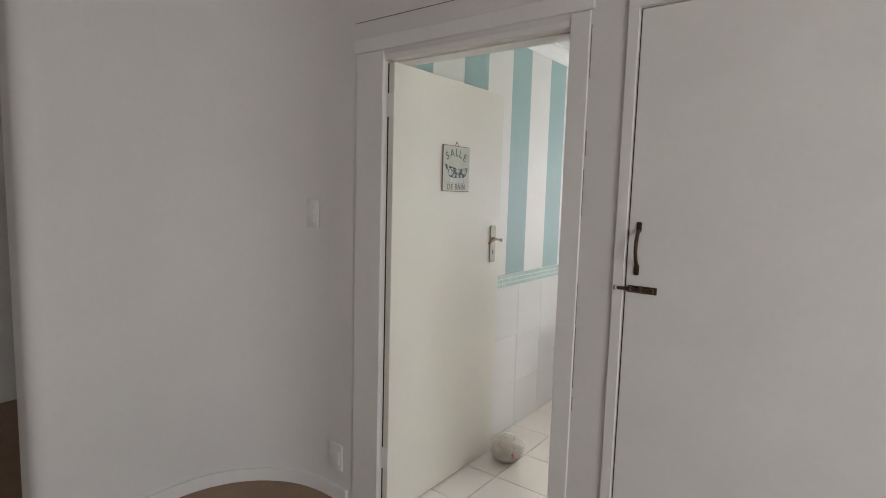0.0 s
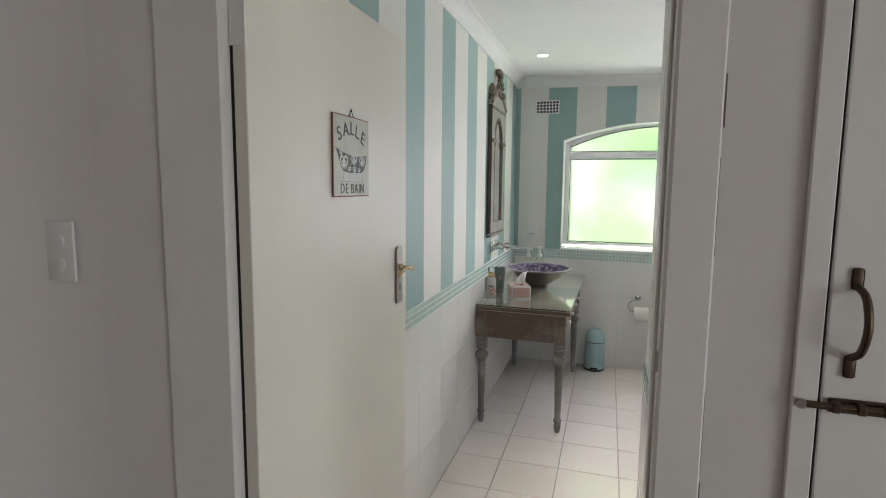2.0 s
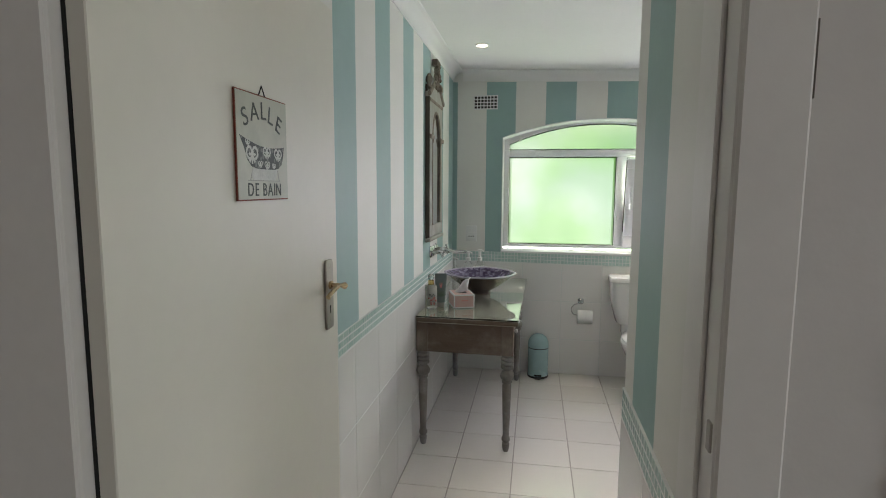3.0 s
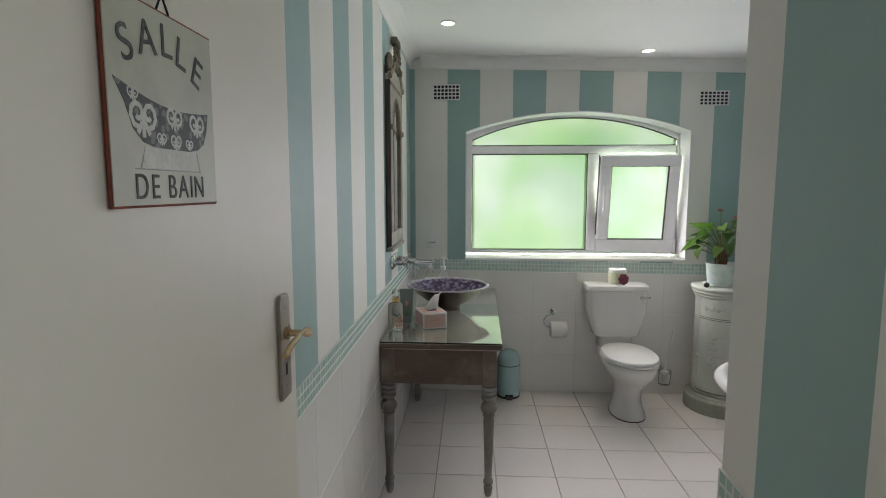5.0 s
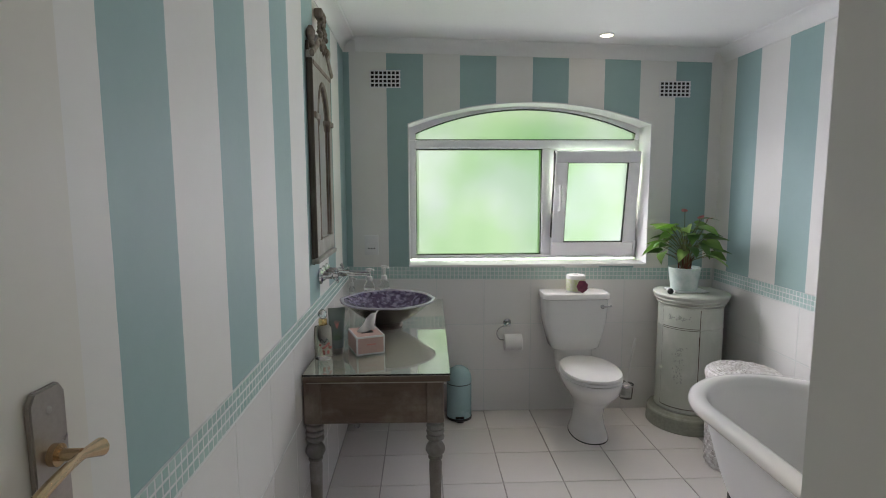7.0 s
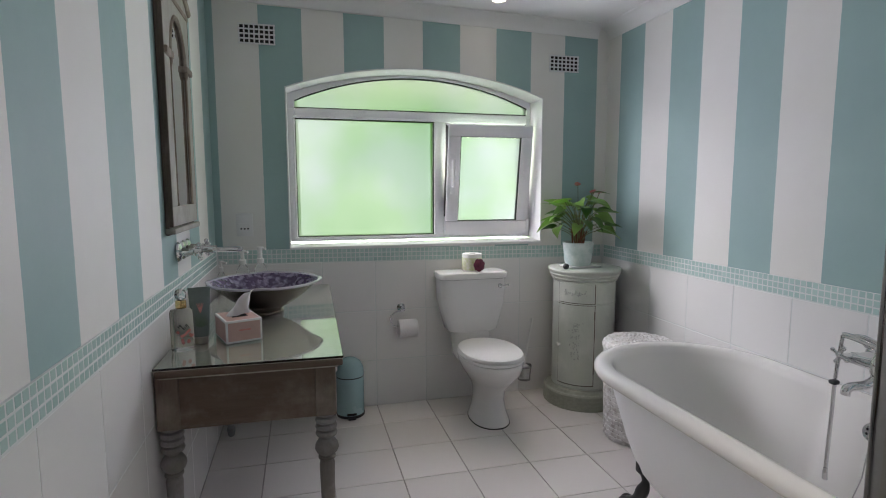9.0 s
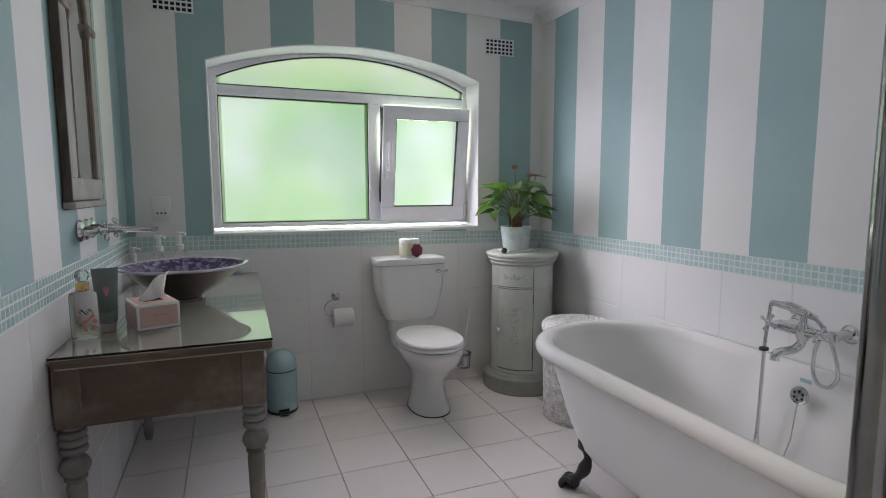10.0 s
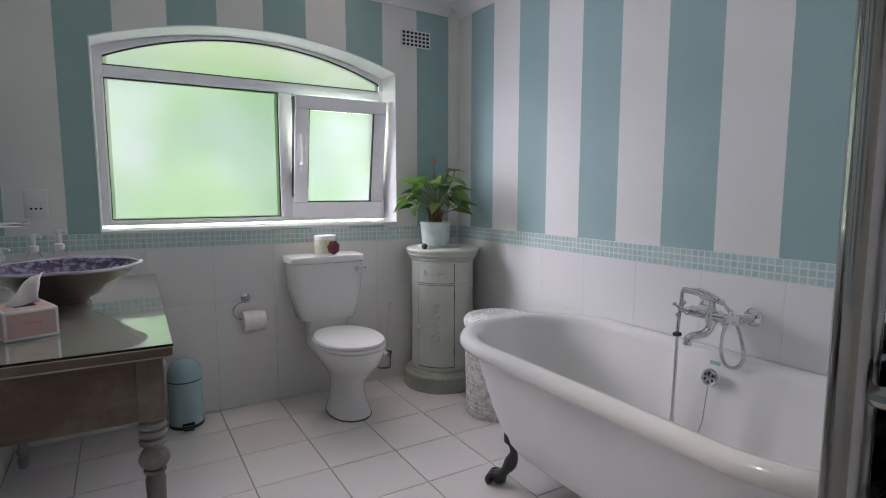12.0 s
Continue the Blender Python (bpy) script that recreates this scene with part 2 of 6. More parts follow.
floor = structure("floor", bar(XL - T, XR + T, YD - 0.1, YW + TW, -0.12, -0.003), M_GROUT, "beige grout bed of the tiled bathroom floor", "floor")
bm = fresh()
prism(bm, [(XL - T + 0.01, zc(XL - T)), (XR + T - 0.01, zc(XR + T)), (XR + T - 0.01, 2.56), (XL - T + 0.01, 2.56)], 1, YD + 0.01, YW + TW - 0.01)
ceiling = structure("ceiling", bm, M_CEIL, "smooth white painted bathroom ceiling", "ceiling")

WX0, WX1, WZ0, WZ1, WZA = -1.058, 0.507, 0.986, 1.893, 2.03


def arch_z(x, x0=WX0, x1=WX1, side=WZ1, top=WZA):
    half, rise = (x1 - x0) / 2, top - side
    r = (half * half + rise * rise) / (2 * rise)
    return top - r + math.sqrt(max(r * r - (x - (x0 + x1) / 2) ** 2, 0))


ARC = [WX0 + (WX1 - WX0) * i / 28 for i in range(29)]
bm = fresh()
box(bm, XL - T, WX0, YW, YW + TW, 0.8, WALL_TOP)
box(bm, WX1, XR + T, YW, YW + TW, 0.8, WALL_TOP)
prism(bm, [(WX0, WALL_TOP)] + [(x, arch_z(x)) for x in ARC] + [(WX1, WALL_TOP)], 1, YW, YW + TW)
box(bm, XL - T, XR + T, YW, YW + TW, 0, 0.8)
box(bm, WX0, WX1, YW, YW + TW, 0.8, WZ0)
wall_window = structure("wall_window", bm, M_STRIPE_WIN, "white plaster wall with painted teal stripes", "wall")
wall_left = structure("wall_left", bar(XL - T, XL, YD, YW, 0, WALL_TOP), M_STRIPE_LEFT, "white plaster wall with painted teal stripes", "wall")
wall_right = structure("wall_right", bar(XR, XR + T, YB - T, YW, 0, WALL_TOP), M_STRIPE_RIGHT, "white plaster wall with painted teal stripes", "wall")
wall_lobby = structure("wall_lobby", bar(XC, XC + 0.12, YD, YB, 0, WALL_TOP), M_STRIPE_LOBBY, "short striped wall beside the doorway", "wall")
wall_back = structure("wall_back", bar(XC + 0.12, XR, YB - 0.12, YB, 0, WALL_TOP), M_STRIPE_WIN, "striped wall behind the towel rail", "wall")

# cove between the walls and the ceiling
COVE = [(0, 0), (0, -0.075)] + [(0.075 - 0.068 * math.cos(a), -0.075 + 0.068 * math.sin(a)) for a in [math.pi / 2 * i / 6 for i in range(7)]] + [(0.08, 0)]
bm = fresh()
prism(bm, [(YW - u, v) for u, v in COVE], 0, XL + 0.08, XR - 0.08)
for v in bm.verts:
    v.co.z += zc(v.co.x)
cornice_window = structure("trim_cornice_window", bm, M_CEIL, "white plaster cove cornice", "cornice", 40)
for name, x, s, lo, hi in (("trim_cornice_left", XL, 1, YD, YW), ("trim_cornice_right", XR, -1, YB, YW)):
    bm = fresh()
    prism(bm, [(x + s * u, zc(x + s * u) + v) for u, v in COVE], 1, lo, hi)
    structure(name, bm, M_CEIL, "white plaster cove cornice", "cornice", 40)

# ---- window ----
FY0, FY1 = 5.878, 5.933
window = tagged(new("window_1"), "white arched window with frosted panes, one sash tilted inward", "window", "", "structure")


def frame_piece(name, bm, material=M_UPVC, label="", smooth=30, parent=None):
    return part(name, bm, material, parent or window, label, smooth)


GX0, GX1, GZ0, GTR0, GTR1 = -1.010, 0.472, 1.034, 1.748, 1.806
frame_piece("frame_jamb", bar(WX0, GX0, FY0, FY1, WZ0 + 0.02, GTR1 - 0.0005, 0.006, 2))
frame_piece("frame_jamb", bar(0.478, WX1, FY0, FY1, WZ0 + 0.02, GTR1 - 0.0005, 0.006, 2))
frame_piece("frame_sill_rail", bar(GX0, 0.478, FY0, FY1, WZ0 + 0.02, GZ0, 0.006, 2))
frame_piece("frame_transom", bar(GX0, 0.478, FY0 - 0.004, FY1, GTR0, GTR1, 0.006, 2))
frame_piece("frame_mullion", bar(-0.158, -0.078, FY0 - 0.002, FY1, GZ0, GTR0, 0.006, 2))
bm = fresh()
inner = [GX0 + (GX1 + 0.005 - GX0) * i / 28 for i in range(29)]
top = [(x, arch_z(x)) for x in ARC]
low = [(x, arch_z(x, GX0, GX1 + 0.005, 1.852, 2.010)) for x in inner]
prism(bm, [(WX0, GTR1 - 0.0005)] + top + [(WX1, GTR1 - 0.0005), (GX1 + 0.005, GTR1 - 0.0005)] + low[::-1] + [(GX0, GTR1 - 0.0005)], 1, FY0, FY1)
frame_piece("frame_arch", bm)
for bx in ((GX0, GX0 + 0.004, GZ0, GTR0), (-0.163, -0.158, GZ0, GTR0), (GX0 + 0.004, -0.166, GZ0, GZ0 + 0.005), (GX0 + 0.004, -0.166, GTR0 - 0.007, GTR0)):
    frame_piece("gasket", bar(bx[0], bx[1], FY0 + 0.001, FY0 + 0.0055, bx[2], bx[3]), M_GASKET)
for bx in ((-0.078, -0.045, GZ0, GTR0), (0.425, 0.478, GZ0, GTR0), (-0.045, 0.425, GZ0, 1.06), (-0.045, 0.425, 1.715, GTR0)):
    frame_piece("rebate", bar(bx[0], bx[1], FY0 + 0.036, FY1, bx[2], bx[3]), M_UPVC)
# strip added to make the gap left of the sash look dark
frame_piece("gasket", bar(-0.0775, -0.050, FY0 + 0.031, FY0 + 0.0358, 1.22, 1.738), M_GASKET, "dark strip that darkens the gap beside the tilted sash")
bm = fresh()
prism(bm, [(x, z + 0.001) for x, z in low] + [(x, z - 0.008) for x, z in low[::-1]], 1, FY0 + 0.001, FY0 + 0.0055)
frame_piece("gasket", bm, M_GASKET)
frame_piece("gasket", bar(GX0, GX1, FY0 + 0.001, FY0 + 0.0055, GTR1, GTR1 + 0.006), M_GASKET)
# second added strip, darkening the mullion's side of that gap
frame_piece("gasket", bar(-0.0779, -0.0765, FY0 + 0.001, FY0 + 0.0305, 1.10, 1.742), M_GASKET, "dark strip that darkens the gap beside the tilted sash")
for bx in ((GX0 - 0.013, GX0 - 0.001, GZ0, GTR0), (-0.157, -0.145, GZ0, GTR0), (GX0 - 0.013, -0.145, GZ0 - 0.013, GZ0 - 0.001), (GX0 - 0.013, -0.145, GTR0 + 0.001, GTR0 + 0.013)):
    frame_piece("glazing_bead", bar(bx[0], bx[1], FY0 - 0.009, FY0 + 0.004, bx[2], bx[3], 0.004, 2))
bm = fresh()
prism(bm, [(x, z + 0.013) for x, z in low] + [(x, z + 0.001) for x, z in low[::-1]], 1, FY0 - 0.009, FY0 - 0.0005)
frame_piece("glazing_bead", bm)
pane = frame_piece("pane", bar(GX0, -0.158, FY0 + 0.006, FY0 + 0.011, GZ0, GTR0), M_FROST, "frosted glass pane", 0)
pane.visible_shadow = False
bm = fresh()
prism(bm, [(GX0, GTR1)] + low + [(GX1, GTR1)], 1, FY0 + 0.006, FY0 + 0.011)
pane = frame_piece("pane", bm, M_FROST, "arched frosted glass pane", 0)
pane.visible_shadow = False
# the sash, hinged at its foot and tilted into the room
SW, SH = 0.565, 0.705
SL, SR, SB, ST = 0.082, 0.078, 0.090, 0.074  # widths of the sash's own rails
sash = new("sash", mesh_of("sash", bar(0, SW, -0.022, 0.03, 0, SB, 0.006, 2), M_UPVC))
sash.parent = window
sash.matrix_basis = SASH
for bx in ((0, SL, SB, SH - ST), (SW - SR, SW, SB, SH - ST), (0, SW, SH - ST, SH)):
    part("sash_rail", bar(bx[0], bx[1], -0.022, 0.03, bx[2], bx[3], 0.006, 2), M_UPVC, sash)
for bx in ((SL, SL + 0.003, SB, SH - ST), (SW - SR - 0.0055, SW - SR, SB, SH - ST), (SL + 0.003, SW - SR - 0.0055, SB, SB + 0.005), (SL + 0.003, SW - SR - 0.0055, SH - ST - 0.004, SH - ST)):
    part("gasket", bar(bx[0], bx[1], -0.018, 0.0, bx[2], bx[3]), M_GASKET, sash)
# strip added on the sash's own edge to darken the gap
part("gasket", bar(-0.003, -0.0004, -0.008, 0.028, 0.12, SH - 0.01), M_GASKET, sash)
pane = part("pane", bar(SL + 0.002, SW - SR - 0.003, -0.006, 0.0, SB + 0.004, SH - ST - 0.005), M_FROST, sash, "frosted glass pane", 0)
pane.visible_shadow = False
bm = fresh()
box(bm, 0.024, 0.052, -0.036, -0.022, 0.27, 0.35, None, 0.004, 2)
tube(bm, [(0.038, -0.03, 0.32), (0.038, -0.066, 0.324), (0.036, -0.074, 0.35), (0.030, -0.064, 0.49)], 0.0105, 10)
part("window_handle", bm, M_UPVC, sash, "white lever handle")
part("hinge", bar(SW - 0.004, SW + 0.014, -0.03, -0.01, 0.02, 0.10, 0.003), M_UPVC, sash)
# white painted lining of the opening: soffit and sides
bm = fresh()
lin = [(x, arch_z(x)) for x in ARC]
tight = [(WX0 + 0.006 + (WX1 - WX0 - 0.012) * i / 28, 0) for i in range(29)]
tight = [(x, arch_z(x, WX0 + 0.006, WX1 - 0.006, WZ1 - 0.005, WZA - 0.006)) for x, _ in tight]
prism(bm, [(WX0, WZ0 + 0.008)] + lin + [(WX1, WZ0 + 0.008), (WX1 - 0.006, WZ0 + 0.008)] + tight[::-1] + [(WX0 + 0.006, WZ0 + 0.008)], 1, YW - 0.004, FY0 + 0.01)
structure("trim_window_reveal", bm, M_REVEAL, "white painted reveal of the arched window", "window reveal", 30)
structure("window_sill", bar(WX0, WX1, YW - 0.006, FY0 + 0.05, WZ0 - 0.012, WZ0 + 0.006, 0.004, 2), M_REVEAL, "white painted window sill", "sill", 30)

backdrop = structure("backdrop", bar(-2.1, 7, 7.6, 7.62, -1, 5), M_GARDEN, "sunlit green garden beyond the frosted window", "backdrop")

# ---- structure: doorway and hall ----
DX0, DX1, DZ = -1.428, -0.568, 2.017
CX0, CX1, CZ = -0.365, 0.455, 2.008
HL = -2.25
RC = 0.50  # radius of the rounded corner
bm = fresh()
box(bm, HL + RC, DX0, YH, YD, 0, 2.6)
box(bm, DX0, DX1, YH, YD, DZ, 2.6)
box(bm, DX1, CX0 - 0.004, YH, YD, 0, 2.6)
box(bm, CX0 - 0.004, CX1 + 0.004, YH, YD, CZ + 0.004, 2.6)
box(bm, CX1 + 0.004, 3.0, YH, YD, 0, 2.6)
wall_hall = structure("wall_hall", bm, M_PLASTER, "white plastered hall wall with two doors", "wall")
# rounded corner and the wall that runs back along the hall
bow = [(HL + RC - RC * math.sin(a), YH - RC + RC * math.cos(a)) for a in [math.pi / 2 * i / 14 for i in range(15)]]
end = [(HL - 0.06 + 0.06 * math.cos(a), 1.00 - 0.06 * math.sin(a)) for a in [math.pi / 2 * i / 6 for i in range(7)]]
bm = fresh()
prism(bm, bow + [(HL, 1.00)] + end[1:] + [(-2.40, 0.94), (-2.40, YD), (HL + RC, YD)], 2, 0, 2.6)
structure("wall_hall_curved", bm, M_PLASTER, "white plastered wall with a rounded inner corner", "wall", 40)
bm = fresh()
prism(bm, [(x, y) for x, y in [(-1.60, YH)] + bow + [(HL, 1.01)]] + [(x, y) for x, y in [(HL + 0.018, 1.01)] + [(HL + RC - (RC - 0.018) * math.sin(a), YH - RC + (RC - 0.018) * math.cos(a)) for a in [math.pi / 2 * (14 - i) / 14 for i in range(15)]] + [(-1.60, YH - 0.018)]], 2, 0, 0.062)
structure("baseboard_hall", bm, M_TRIM, "curved white painted skirting board", "baseboard", 40)
structure("floor_hall", bar(-4.2, 3.15, -1.75, YD - 0.1, -0.12, 0.0), M_WOODFLOOR, "brown wooden hall floor", "floor")
structure("ceiling_hall", bar(-4.2, 3.15, -1.75, YD, 2.6, 2.7), M_CEIL, "white hall ceiling", "ceiling")
structure("wall_hall_back", bar(-4.2, 3.15, -1.75, -1.6, 0, 2.6), M_PLASTER, "plain white wall behind the walker", "wall")
# unseen end wall; its opening is added to hold the hall's fill lamp
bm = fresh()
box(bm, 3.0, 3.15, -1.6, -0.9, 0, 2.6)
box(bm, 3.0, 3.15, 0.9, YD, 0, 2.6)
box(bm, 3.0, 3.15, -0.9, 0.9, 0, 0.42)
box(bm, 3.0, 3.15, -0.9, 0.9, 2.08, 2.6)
structure("wall_hall_right", bm, M_PLASTER, "unseen plain white end wall with an opening added for fill light", "wall")
structure("wall_hall_far", bar(-4.35, -4.2, -1.75, YD + 0.6, 0, 2.6), M_PLASTER, "plain wall of the room beside the hall", "wall")
structure("wall_side_room", bar(-4.2, -2.40, YD, YD + 0.12, 0, 2.6), M_PLASTER, "plain wall of the room beside the hall", "wall")
# recess behind the cupboard door
structure("wall_cupboard", bar(CX0 - 0.1, CX1 + 0.1, YD + 0.3, YD + 0.34, 0, 2.2), M_PLASTER, "plain back of the wall cupboard", "wall")

# door lining and casings
lining = tagged(new("door_frame_1"), "white painted door lining and flat casings with cracked edges", "door frame", "", "structure")
JD = 0.024
part("jamb", bar(DX0, DX0 + JD, YH - 0.004, YD + 0.004, 0, DZ, 0.003), M_TRIM, lining)
part("jamb", bar(DX1 - JD, DX1, YH - 0.004, YD + 0.004, 0, DZ, 0.003), M_TRIM, lining)
part("head", bar(DX0 + JD, DX1 - JD, YH - 0.004, YD + 0.004, DZ - JD, DZ, 0.003), M_TRIM, lining)
part("stop", bar(DX1 - JD - 0.006, DX1 - JD, YH + 0.04, YD - 0.045, 0, DZ - JD, 0.002), M_TRIM, lining)

part("stop", bar(DX0 + JD, DX1 - JD - 0.007, YH + 0.04, YD - 0.045, DZ - JD - 0.006, DZ - JD, 0.002), M_TRIM, lining)
part("casing", bar(-1.565, DX0 + 0.021, YH - 0.008, YH - 0.001, 0, 2.034, 0.003), M_TRIM, lining)
part("casing", bar(DX1 - 0.022, -0.522, YH - 0.008, YH - 0.001, 0, 2.034, 0.003), M_TRIM, lining)
part("casing_head", bar(-1.575, -0.512, YH - 0.009, YH - 0.001, 2.036, 2.093, 0.003), M_TRIM, lining)

# ---- materials of the things ----
M_CHROME = varied("chrome", (0.60, 0.605, 0.61), (0.54, 0.545, 0.55), 0.09, 8.0, 90.0, 0.02, 1.0)
# polished chrome with the hall's dark reflections put into its base colour
M_RAILCHROME = varied("chrome_with_dark_reflections", (0.38, 0.37, 0.36), (0.31, 0.30, 0.29), 0.09, 8.0, 90.0, 0.02, 1.0)
M_TAPCHROME = varied("tap_chrome", (0.76, 0.76, 0.77), (0.68, 0.68, 0.69), 0.07, 8.0, 90.0, 0.02, 1.0)
M_BATHCHROME = varied("bath_chrome", (0.78, 0.78, 0.785), (0.68, 0.68, 0.685), 0.05, 8.0, 90.0, 0.02, 1.0)
M_NICKEL = varied("brushed_nickel", (0.46, 0.43, 0.40), (0.36, 0.33, 0.30), 0.30, 8.0, 160.0, 0.08, 1.0)
M_BRASS = varied("worn_brass", (0.62, 0.47, 0.30), (0.50, 0.38, 0.25), 0.26, 12.0, 140.0, 0.08, 1.0)
M_BRONZE = varied("tarnished_bronze", (0.115, 0.078, 0.05), (0.065, 0.048, 0.034), 0.4, 30.0, 140.0, 0.3, 0.8)
M_GOLD = varied("gold_cap", (0.75, 0.55, 0.25), (0.65, 0.46, 0.20), 0.22, 20.0, 120.0, 0.05, 1.0)
M_CERAMIC = varied("white_ceramic", (0.775, 0.77, 0.755), (0.76, 0.755, 0.74), 0.12, 2.0, 30.0, 0.0)
M_ENAMEL = varied("bath_enamel", (0.83, 0.805, 0.775), (0.82, 0.795, 0.765), 0.15, 2.0, 25.0, 0.0)
M_ENAMEL_OUT = varied("bath_outer_paint", (0.87, 0.87, 0.885), (0.855, 0.855, 0.87), 0.42, 2.5, 40.0, 0.0, 0.0, 0.3)
M_PLASTIC = varied("white_plastic", (0.78, 0.775, 0.765), (0.74, 0.735, 0.725), 0.35, 6.0, 60.0, 0.04)
M_BLACKIRON = varied("black_cast_iron", (0.022, 0.022, 0.024), (0.04, 0.038, 0.036), 0.38, 30.0, 90.0, 0.3)
# near-black fill; in holes, slots and gaps it stands in for their shade
M_DARK = varied("near_black_fill", (0.012, 0.012, 0.012), (0.02, 0.02, 0.02), 0.9, 20.0, 90.0, 0.1)
M_BLACKPLASTIC = varied("black_plastic", (0.02, 0.02, 0.02), (0.035, 0.035, 0.035), 0.4, 20.0, 90.0, 0.1)
M_PAPER = varied("tissue_paper", (0.82, 0.81, 0.80), (0.78, 0.77, 0.76), 0.95, 12.0, 90.0, 0.3)
k = Mat("thin_tissue", (0.88, 0.875, 0.865), 0.95)
k.b.inputs["Subsurface Weight"].default_value = 0.8
k.b.inputs["Subsurface Radius"].default_value = (0.03, 0.03, 0.03)
k.bump(k.noise(40.0, 3), 0.2, 0.002)
M_TISSUE = k.m
M_BIN = varied("pale_blue_enamel", (0.37, 0.54, 0.56), (0.34, 0.50, 0.52), 0.25, 5.0, 60.0, 0.03)
def limed(name, a, b, c, rough=0.6, along="Z", age=0.5):
    """Wood under a worn limewash: grain runs along one axis."""
    k = Mat(name, a, rough, 0, 0.35)
    stretch = {"X": (1, 14, 14), "Y": (14, 1, 14), "Z": (14, 14, 1)}[along]
    grain, patch, fine = k.noise(4.0, 6, 0.7, stretch), k.noise(5.0, 5, 0.65), k.noise(90.0, 3)
    col = k.mix(k.ramp(grain, 0.3, 0.7), a, b)
    col = k.mix(k.ramp(k.math("ADD", k.math("MULTIPLY", patch, 0.75), k.math("MULTIPLY", grain, 0.25)), 0.62 - 0.25 * age, 0.80 - 0.2 * age), col, c)
    k.base(col)
    k.rough_from(patch, rough - 0.1, rough + 0.12)
    k.bump(k.math("ADD", grain, k.math("MULTIPLY", fine, 0.4)), 0.35, 0.002)
    return k.m


M_SAGE = limed("sage_chalk_paint", (0.545, 0.57, 0.505), (0.50, 0.53, 0.465), (0.64, 0.645, 0.585), 0.6, "Z", 0.5)
M_TOWEL = varied("black_towelling", (0.018, 0.019, 0.02), (0.035, 0.036, 0.038), 1.0, 15.0, 260.0, 0.9, 0.0, 0.1, 0.004)
M_GARLAND = varied("grey_worn_carving", (0.43, 0.45, 0.41), (0.33, 0.345, 0.31), 0.7, 30.0, 120.0, 0.3)
# dark brown that puts the shade behind the basket's weave into colour
M_LINING = varied("shaded_lining", (0.16, 0.145, 0.13), (0.10, 0.09, 0.08), 0.9, 30.0, 120.0, 0.2)
M_SOIL = varied("potting_soil", (0.05, 0.032, 0.022), (0.09, 0.055, 0.035), 1.0, 40.0, 160.0, 0.8)
M_BAG = varied("crumpled_plastic_bag", (0.66, 0.62, 0.56), (0.55, 0.51, 0.46), 0.3, 14.0, 50.0, 0.8, 0.0, 0.5, 0.01)
M_INK = varied("faded_ink", (0.055, 0.065, 0.062), (0.12, 0.135, 0.125), 0.8, 60.0, 240.0, 0.1)
M_PALEPRINT = varied("pale_enamel_print", (0.55, 0.57, 0.52), (0.42, 0.44, 0.40), 0.5, 40.0, 160.0, 0.1)
M_PALEINK = varied("pale_grey_ink", (0.24, 0.26, 0.24), (0.33, 0.35, 0.31), 0.8, 60.0, 240.0, 0.1)
M_PINKINK = varied("pink_print", (0.62, 0.20, 0.19), (0.70, 0.32, 0.28), 0.5, 40.0, 140.0, 0.05)
M_GREENINK = varied("green_print", (0.10, 0.16, 0.12), (0.16, 0.20, 0.14), 0.5, 40.0, 140.0, 0.05)
M_REDRUST = varied("rusty_red_edge", (0.26, 0.06, 0.035), (0.16, 0.05, 0.03), 0.8, 40.0, 160.0, 0.3)
M_PLINTH = limed("worn_painted_plinth", (0.36, 0.38, 0.31), (0.27, 0.285, 0.235), (0.48, 0.50, 0.43), 0.65, "X", 0.5)
M_DOWNLIGHT_RIM = M_PLASTIC


def glassy(name, color, rough=0.02, ior=1.45):
    g = Mat(name, color, rough)
    g.b.inputs["Transmission Weight"].default_value = 1.0
    g.b.inputs["IOR"].default_value = ior
    return g.m


M_GLASS = glassy("clear_glass", (0.97, 0.985, 0.98), 0.02, 1.33)
M_TOPGLASS = glassy("table_top_glass", (0.86, 0.93, 0.90), 0.015, 1.72)
M_PERFUME = glassy("pale_liquid_glass", (0.99, 0.975, 0.93), 0.02, 1.12)
k = Mat("mirror_silver", (0.90, 0.91, 0.91), 0.02, 1.0)
M_MIRROR = k.m


M_APRON = limed("limed_wood_apron", (0.145, 0.102, 0.075), (0.092, 0.064, 0.047), (0.24, 0.195, 0.158), 0.5, "X", 0.42)
M_BLOCK = limed("limed_wood_block", (0.17, 0.128, 0.098), (0.115, 0.084, 0.063), (0.27, 0.235, 0.20), 0.55, "Z", 0.45)
M_RAIL = limed("limed_wood_side", (0.18, 0.138, 0.106), (0.125, 0.094, 0.072), (0.30, 0.265, 0.225), 0.5, "Y", 0.42)
M_LEG = limed("limed_wood_leg", (0.22, 0.202, 0.182), (0.155, 0.14, 0.124), (0.35, 0.348, 0.342), 0.6, "Z", 0.7)
M_TOP = limed("limed_wood_top", (0.40, 0.37, 0.31), (0.33, 0.30, 0.25), (0.47, 0.44, 0.385), 0.5, "Y", 0.5)
M_FRAMESIDE = limed("dark_mirror_side", (0.105, 0.082, 0.062), (0.07, 0.055, 0.042), (0.16, 0.135, 0.11), 0.55, "Z", 0.4)
M_FRAME = limed("limed_mirror_frame", (0.35, 0.335, 0.295), (0.27, 0.258, 0.222), (0.45, 0.435, 0.395), 0.6, "Z", 0.5)
M_CARVE = limed("limed_carving", (0.21, 0.165, 0.125), (0.13, 0.10, 0.075), (0.38, 0.34, 0.285), 0.65, "Z", 0.6)

